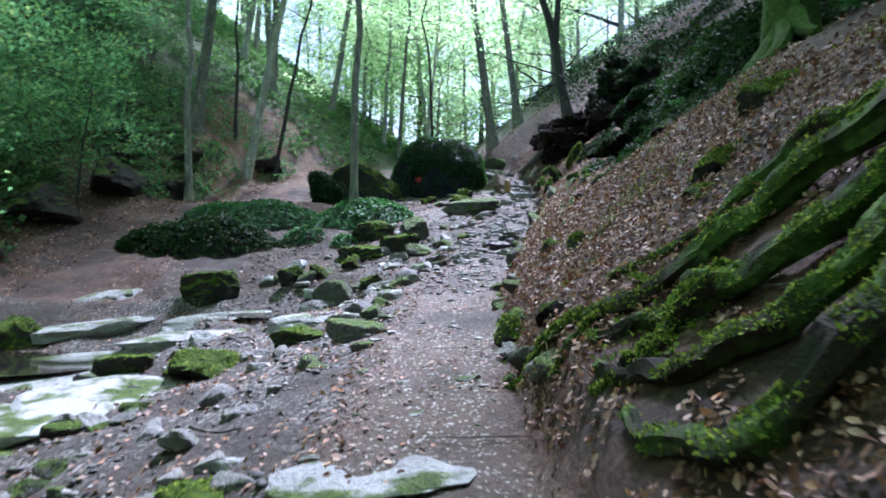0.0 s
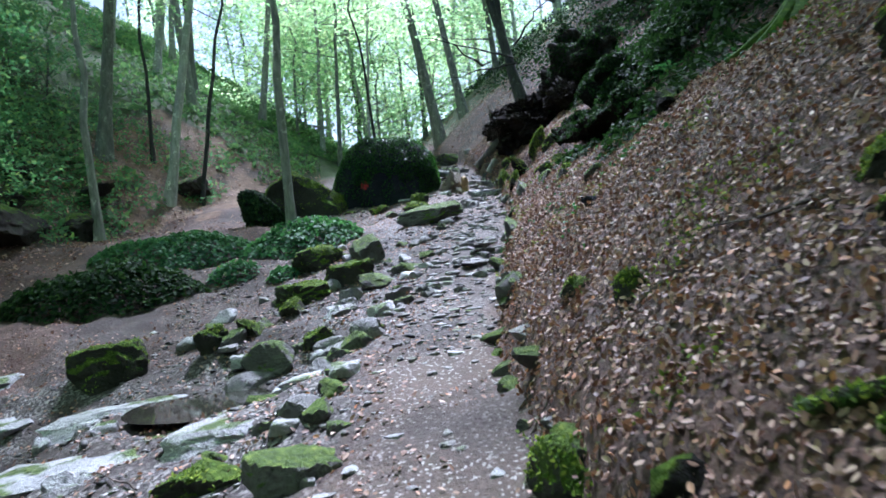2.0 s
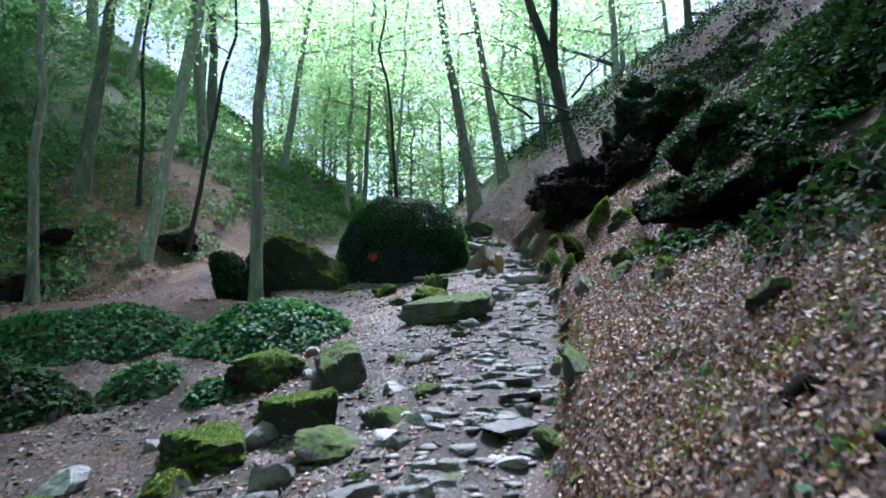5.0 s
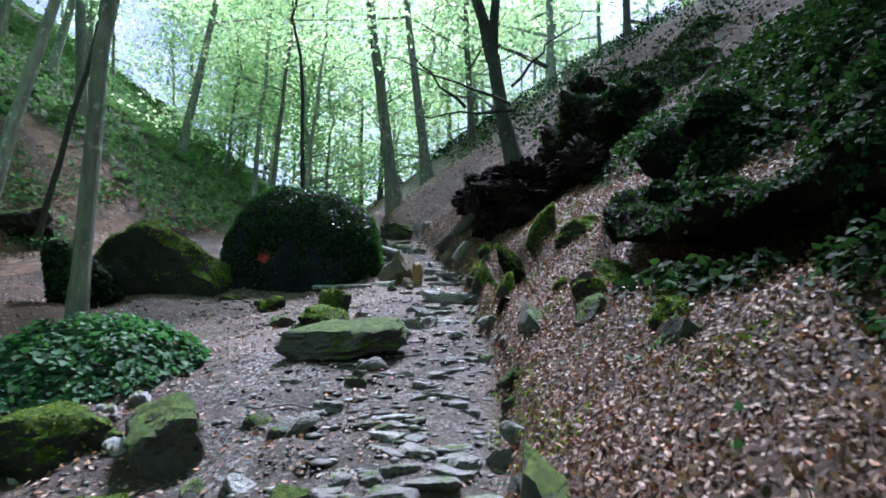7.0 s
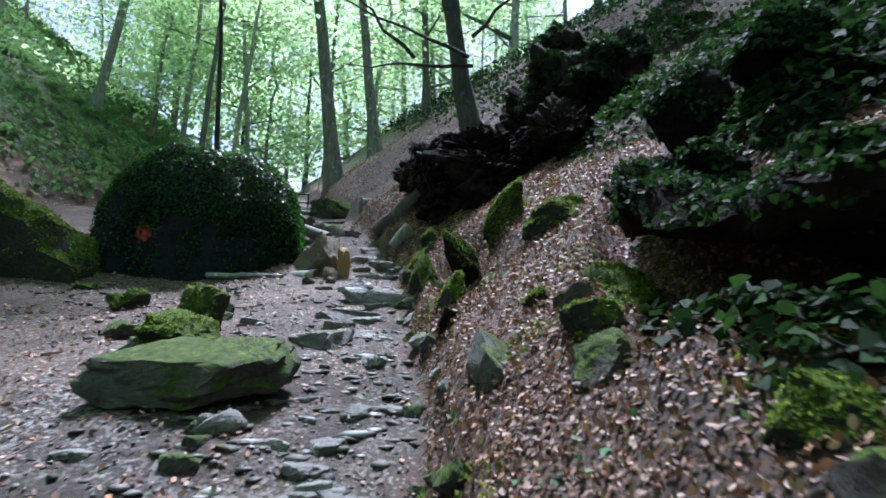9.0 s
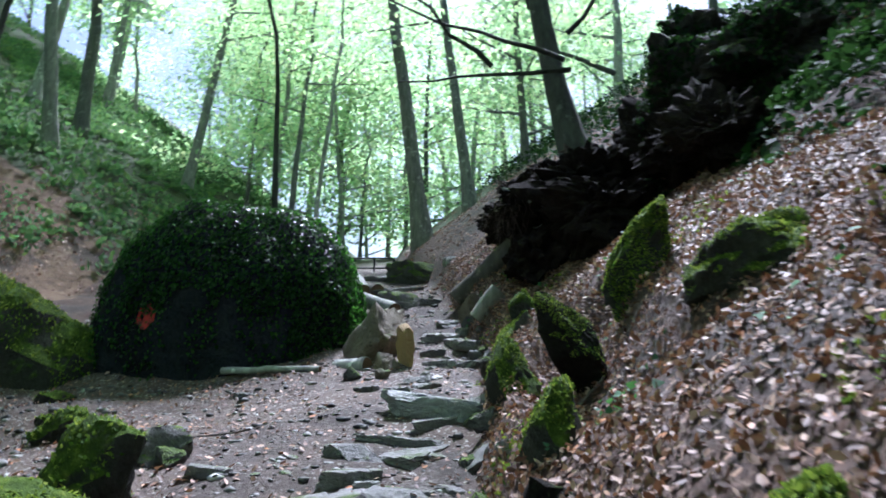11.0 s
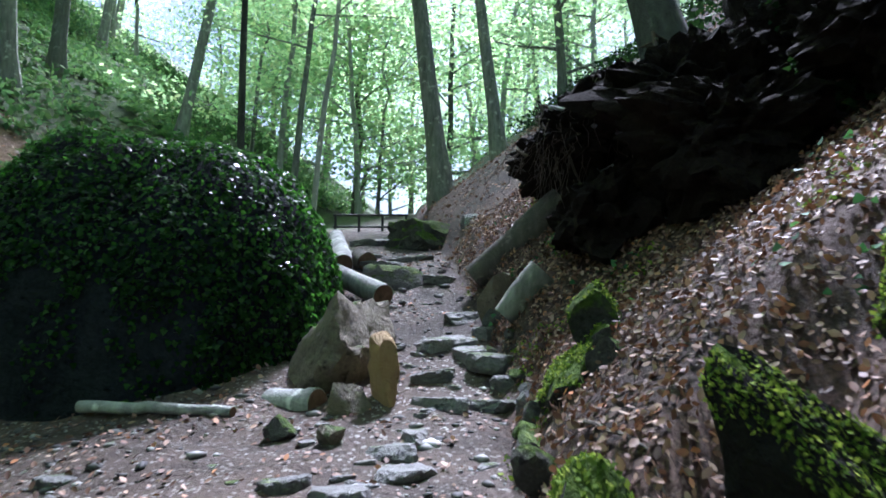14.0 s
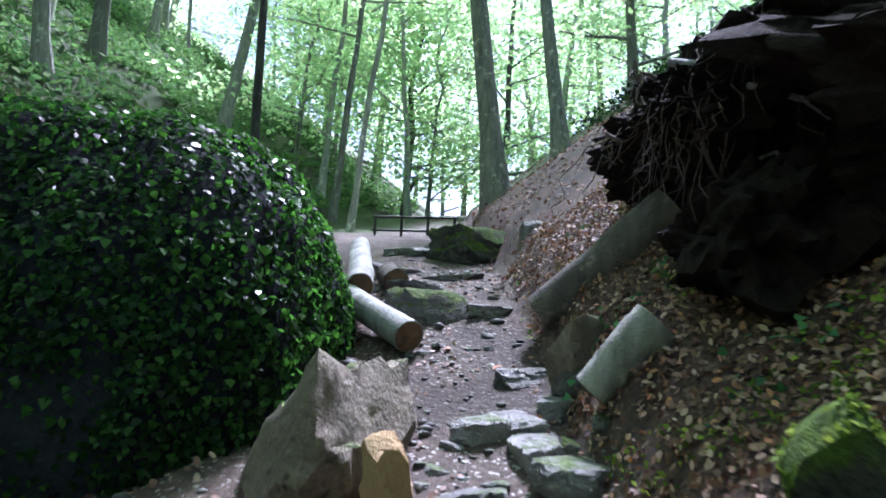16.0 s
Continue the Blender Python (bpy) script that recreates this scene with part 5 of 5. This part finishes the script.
cover("leaf_litter", "brown and tan dry leaves lying thick on the bank", 112000, 1, (0.3, 6.2), (-0.5, 26),
      lambda x, y: path_x(y) + 0.5 < x < path_x(y) + 3.4 and noise.noise(Vector((x * 0.9, y * 0.9, 8))) + 0.6 * noise.noise(Vector((x * 3.1, y * 3.1, 5))) > -0.85 and not hollow(x, y), 0.041, "oval", M_LITTER, 0.55, 0.03)
cover("leaf_litter", "brown dry leaves on the upper bank", 24000, 11, (1.5, 12), (-0.5, 42),
      lambda x, y: x > path_x(y) + (3.3 if y < 25 else 0.3) and noise.noise(Vector((x, y, 2))) > -0.3, 0.07, "oval", M_LITTER, 0.4, 0.03)
cover("leaf_litter", "scattered dry leaves on the trodden path", 8000, 2, (-3.5, 3.2), (0, 27),
      lambda x, y: path_x(y) - 3 < x < path_x(y) + 0.6 and noise.noise(Vector((x * 1.5, y * 1.5, 1))) > -0.1, 0.045, "oval", M_LITTER, 0.3, 0.012)


cover("leaf_litter", "scattered dry leaves among the stream stones", 15000, 12, (-6.5, 1.0), (1, 24),
      lambda x, y: x < path_x(y) - 0.5 and noise.noise(Vector((x * 0.8, y * 0.8, 21))) > -0.3, 0.05, "oval", M_LITTER, 0.4, 0.015)


def ivy_mound(cx, cy, rx, ry, h, count, seed, label, mat=None):
    rng = np.random.default_rng(seed)
    a, r = rng.uniform(0, 2 * math.pi, count), np.sqrt(rng.random(count))
    x, y = cx + np.cos(a) * r * rx, cy + np.sin(a) * r * ry
    z = np.array([ground_z(u, v) for u, v in zip(x, y)]) + h * (1 - r ** 2) * rng.uniform(0.55, 1.05, count) + 0.03
    nrm = np.stack([np.cos(a) * r * 0.7, np.sin(a) * r * 0.7, np.ones(count)], 1)
    me = leaves("ivy_mound", np.stack([x, y, z], 1), nrm, rng.uniform(0.6, 1.3, count) * 0.085, "ivy", 0.5, rng)
    return lone("ivy_mound", me, mat or M_HERB, (0, 0, 0), label, "ivy", kind="stuff")


ivy_mound(-2.3, 16.6, 1.35, 1.0, 0.5, 3600, 61, "low mound of fresh green ivy round a tree's foot")
ivy_mound(-5.3, 17.2, 1.9, 1.0, 0.5, 4500, 62, "spreading bed of fresh green ivy")
ivy_mound(-5.6, 14.3, 1.9, 0.8, 0.7, 5200, 63, "bank of dark ivy hanging over a ledge by the stream", M_SHRUB)
ivy_mound(-3.4, 14.9, 0.5, 0.4, 0.25, 500, 64, "tuft of green ivy among stones")
ivy_mound(-2.3, 14.5, 0.35, 0.3, 0.2, 300, 65, "tuft of green ivy among stones")
rnd = random.Random(41)
for i in range(40):
    y = rnd.uniform(5, 27)
    x = path_x(y) + rnd.uniform(3.1, 9.5)
    if 20.5 < y < 26 and x < 6.5:
        continue
    w = rnd.uniform(0.5, 1.3)
    ivy_mound(x, y, w, w * rnd.uniform(0.7, 1.6), rnd.uniform(0.25, 0.6), int(1300 * w), 300 + i, "clump of dark ivy and shrubs on the bank", M_SHRUB)
for i, (x, y) in enumerate([(5.2, 22.0), (4.9, 13.4), (4.8, 15.4)]):
    ivy_mound(x, y, 0.6, 0.75, 0.55, 1300, 380 + i, "dark ivy spilling over a rock ledge", M_SHRUB)
rnd = random.Random(43)
for i in range(7):
    y = 11.6 + 0.45 * i
    x = float(np.interp(y, [q[1] for q in LEDGE[::-1]], [q[0] for q in LEDGE[::-1]])) - rnd.uniform(0.25, 0.6)
    w = rnd.uniform(0.2, 0.42)
    ivy_mound(x, y, w, w * rnd.uniform(0.8, 1.5), rnd.uniform(0.12, 0.35), int(700 * w), 430 + i, "ivy hanging over the lip of an earth ledge", M_SHRUB)
# Added leaf mounds that stand for dark foliage overhead and its shade.
for i, (x, y) in enumerate([(6.0, 13.2), (6.4, 15.0), (6.9, 16.8), (7.4, 14.2), (7.6, 18.2), (6.1, 11.4)]):
    ivy_mound(x, y, 1.2, 1.3, 1.1, 2600, 390 + i, "dense dark leaf mound standing for tree foliage over the upper bank", M_SHRUB)
cover("green_undergrowth", "fern and low green undergrowth on the far bank", 38000, 5, (-26, -2.5), (8, 60),
      lambda x, y: x < left_x(y) - 0.4 and (((x + 8.5) / 3.0) ** 2 + ((y - 28) / 4.6) ** 2 > 1 or noise.noise(Vector((x, y, 9))) > 0.25) and noise.noise(Vector((x * 0.22, y * 0.22, 5))) > -0.12, 0.24, "blade", M_FERN, 0.7, 0.4, "undergrowth")
def fern_bed(count, seed, xr, yr, keep, label, mat, lo=0.45, hi=0.9):
    """Ferns: rosettes of arching fronds with paired leaflets."""
    rng = np.random.default_rng(seed)
    rows = litter_pts(count, rng, xr, yr, keep)
    pos, nrm, spin, size = [], [], [], []
    for x, y in rows:
        base_z = ground_z(x, y)
        ln = rng.uniform(lo, hi)
        a0 = rng.uniform(0, 6.28)
        for f in range(6):
            a = a0 + f * 1.047 + rng.uniform(-0.25, 0.25)
            ca, sa_ = math.cos(a), math.sin(a)
            for t in range(1, 9):
                q = t / 8
                r, h = ln * q, ln * (0.75 * q - 0.62 * q * q)
                for side in (-1, 1):
                    pos.append((x + ca * r, y + sa_ * r, base_z + h))
                    nrm.append((ca * (q - 0.6), sa_ * (q - 0.6), 1.0))
                    spin.append((-sa_ * side + ca * 0.5, ca * side + sa_ * 0.5, -0.15))
                    size.append(ln * 0.3 * (1.05 - q))
    me = leaves("ferns", pos, nrm, np.array(size), "blade", 0.12, rng, np.array(spin) * 4)
    return lone("ferns", me, mat, (0, 0, 0), label, "ferns", kind="stuff")


fern_bed(620, 91, (-24, -3.2), (10, 52), lambda x, y: x < left_x(y) - 0.5 and noise.noise(Vector((x * 0.25, y * 0.25, 5))) > -0.2 and ((x + 8.5) / 3.0) ** 2 + ((y - 28) / 4.6) ** 2 > 1,
         "green ferns growing thickly on the far slope", M_FERN)
fern_bed(60, 92, (4.5, 10), (5, 30), lambda x, y: x > path_x(y) + 3.6, "dark green ferns high on the near bank", M_HERB, 0.3, 0.6)
cover("green_undergrowth", "ferns, bramble and seedlings on the foot of the far bank", 15000, 15, (-17, -7), (7, 31),
      lambda x, y: x < left_x(y) + 0.2 and noise.noise(Vector((x * 0.6, y * 0.6, 35))) > -0.05, 0.13, "oval", M_SAPLING, 0.7, 0.35, "undergrowth")
cover("leaf_litter", "rust-brown leaves and soil on the far bank", 15000, 16, (-15, -7), (7, 31), lambda x, y: left_x(y) - 5 < x < left_x(y) + 1.5, 0.075, "oval", M_LITTER, 0.4, 0.03)
cover("moss_patches", "patches of green moss among the dry leaves", 9000, 93, (0.6, 5.5), (1, 26),
      lambda x, y: path_x(y) + 0.42 < x < path_x(y) + 3.5 and noise.noise(Vector((x * 1.3, y * 1.3, 15))) > 0.3, 0.035, "blade", M_MOSSLEAF, 0.8, 0.025, "moss")
cover("leaf_litter", "rust-brown leaves on the far bank", 6000, 6, (-14, -4), (8, 36), lambda x, y: left_x(y) - 4 < x < left_x(y) + 0.5, 0.1, "oval", M_LITTER, 0.3, 0.03)
cover("green_undergrowth", "shrubs and green undergrowth high on the near bank", 34000, 7, (5.0, 24), (4, 60),
      lambda x, y: x > path_x(y) + 3.6 and noise.noise(Vector((x * 0.3, y * 0.3, 9))) > -0.3, 0.15, "blade", M_SHRUB, 0.7, 0.5, "undergrowth")
cover("bank_herbs", "small green herbs among the dry leaves", 900, 8, (1.5, 5), (7, 26),
      lambda x, y: x > path_x(y) + 0.5 and noise.noise(Vector((x * 1.7, y * 1.7, 3))) > 0.28, 0.045, "ivy", M_HERB, 0.5, 0.08, "herbs")

# ---- the far handrail ----
rail = thing("handrail", "low dark iron handrail across the far stream", "railing", settled(-0.4, 32.5, -0.2))
for k in range(4):
    part("post", tube(bmesh.new(), [(k * 0.55, 0, -0.2), (k * 0.55, 0, 0.6)], [0.03, 0.03], 8), M_IRON, rail)
for z in (0.3, 0.58):
    part("bar", tube(bmesh.new(), [(-0.05, 0, z), (1.7, 0, z)], [0.025, 0.025], 8), M_IRON, rail)

# ---- fallen twigs ----
rnd = random.Random(5)
for i in range(46):
    y = rnd.uniform(2, 26)
    left = rnd.random() < 0.4
    x = path_x(y) + (rnd.uniform(-3.5, -0.6) if left else rnd.uniform(0.7, 3.2))
    if left and y > 21.5:
        continue
    a, ln, r = rnd.uniform(0, 6.28), rnd.uniform(0.25, 1.0), rnd.uniform(0.005, 0.014)
    pts = [(x + math.cos(a) * ln * k / 6, y + math.sin(a) * ln * k / 6) for k in range(7)]
    pts = [Vector((u + 0.04 * noise.noise(Vector((k, i, 0))), v + 0.04 * noise.noise(Vector((k, i, 5))), ground_z(u, v) + 0.03)) - Vector((x, y, 0)) for k, (u, v) in enumerate(pts)]
    lone("twig", tube(bmesh.new(), pts, [r * (1 - 0.1 * k) for k in range(7)], 6), M_ROOT if i % 2 else M_DARKLOG, (x, y, 0), "thin brown fallen twig lying on leaf litter", "twig", "fallen twigs")

# ---- the dark undercut foot of the far bank ----
for i, (x, y, a, b, c) in enumerate([(-9.6, 12.5, 0.8, 1.5, 0.8), (-9.9, 15.2, 0.8, 1.6, 0.9), (-9.6, 18.2, 0.7, 1.5, 0.8), (-9.2, 21.2, 0.7, 1.4, 0.7), (-7.9, 26.8, 0.8, 1.0, 0.6), (-10.9, 14.0, 0.6, 1.3, 0.5), (-11.4, 17.5, 0.6, 1.2, 0.5), (-10.8, 20.4, 0.5, 1.1, 0.45), (-11.8, 22.8, 0.6, 1.2, 0.5), (-10.0, 23.6, 0.5, 0.9, 0.4)]):
    mossy_block(settled(x, y, 0.2), (a, b, c * 0.75), 700 + i, "dark damp rock at the foot of the far bank", M_CRAG, 6 * i, name="rock", category="rock", group="rocks of the far bank", planes=20)
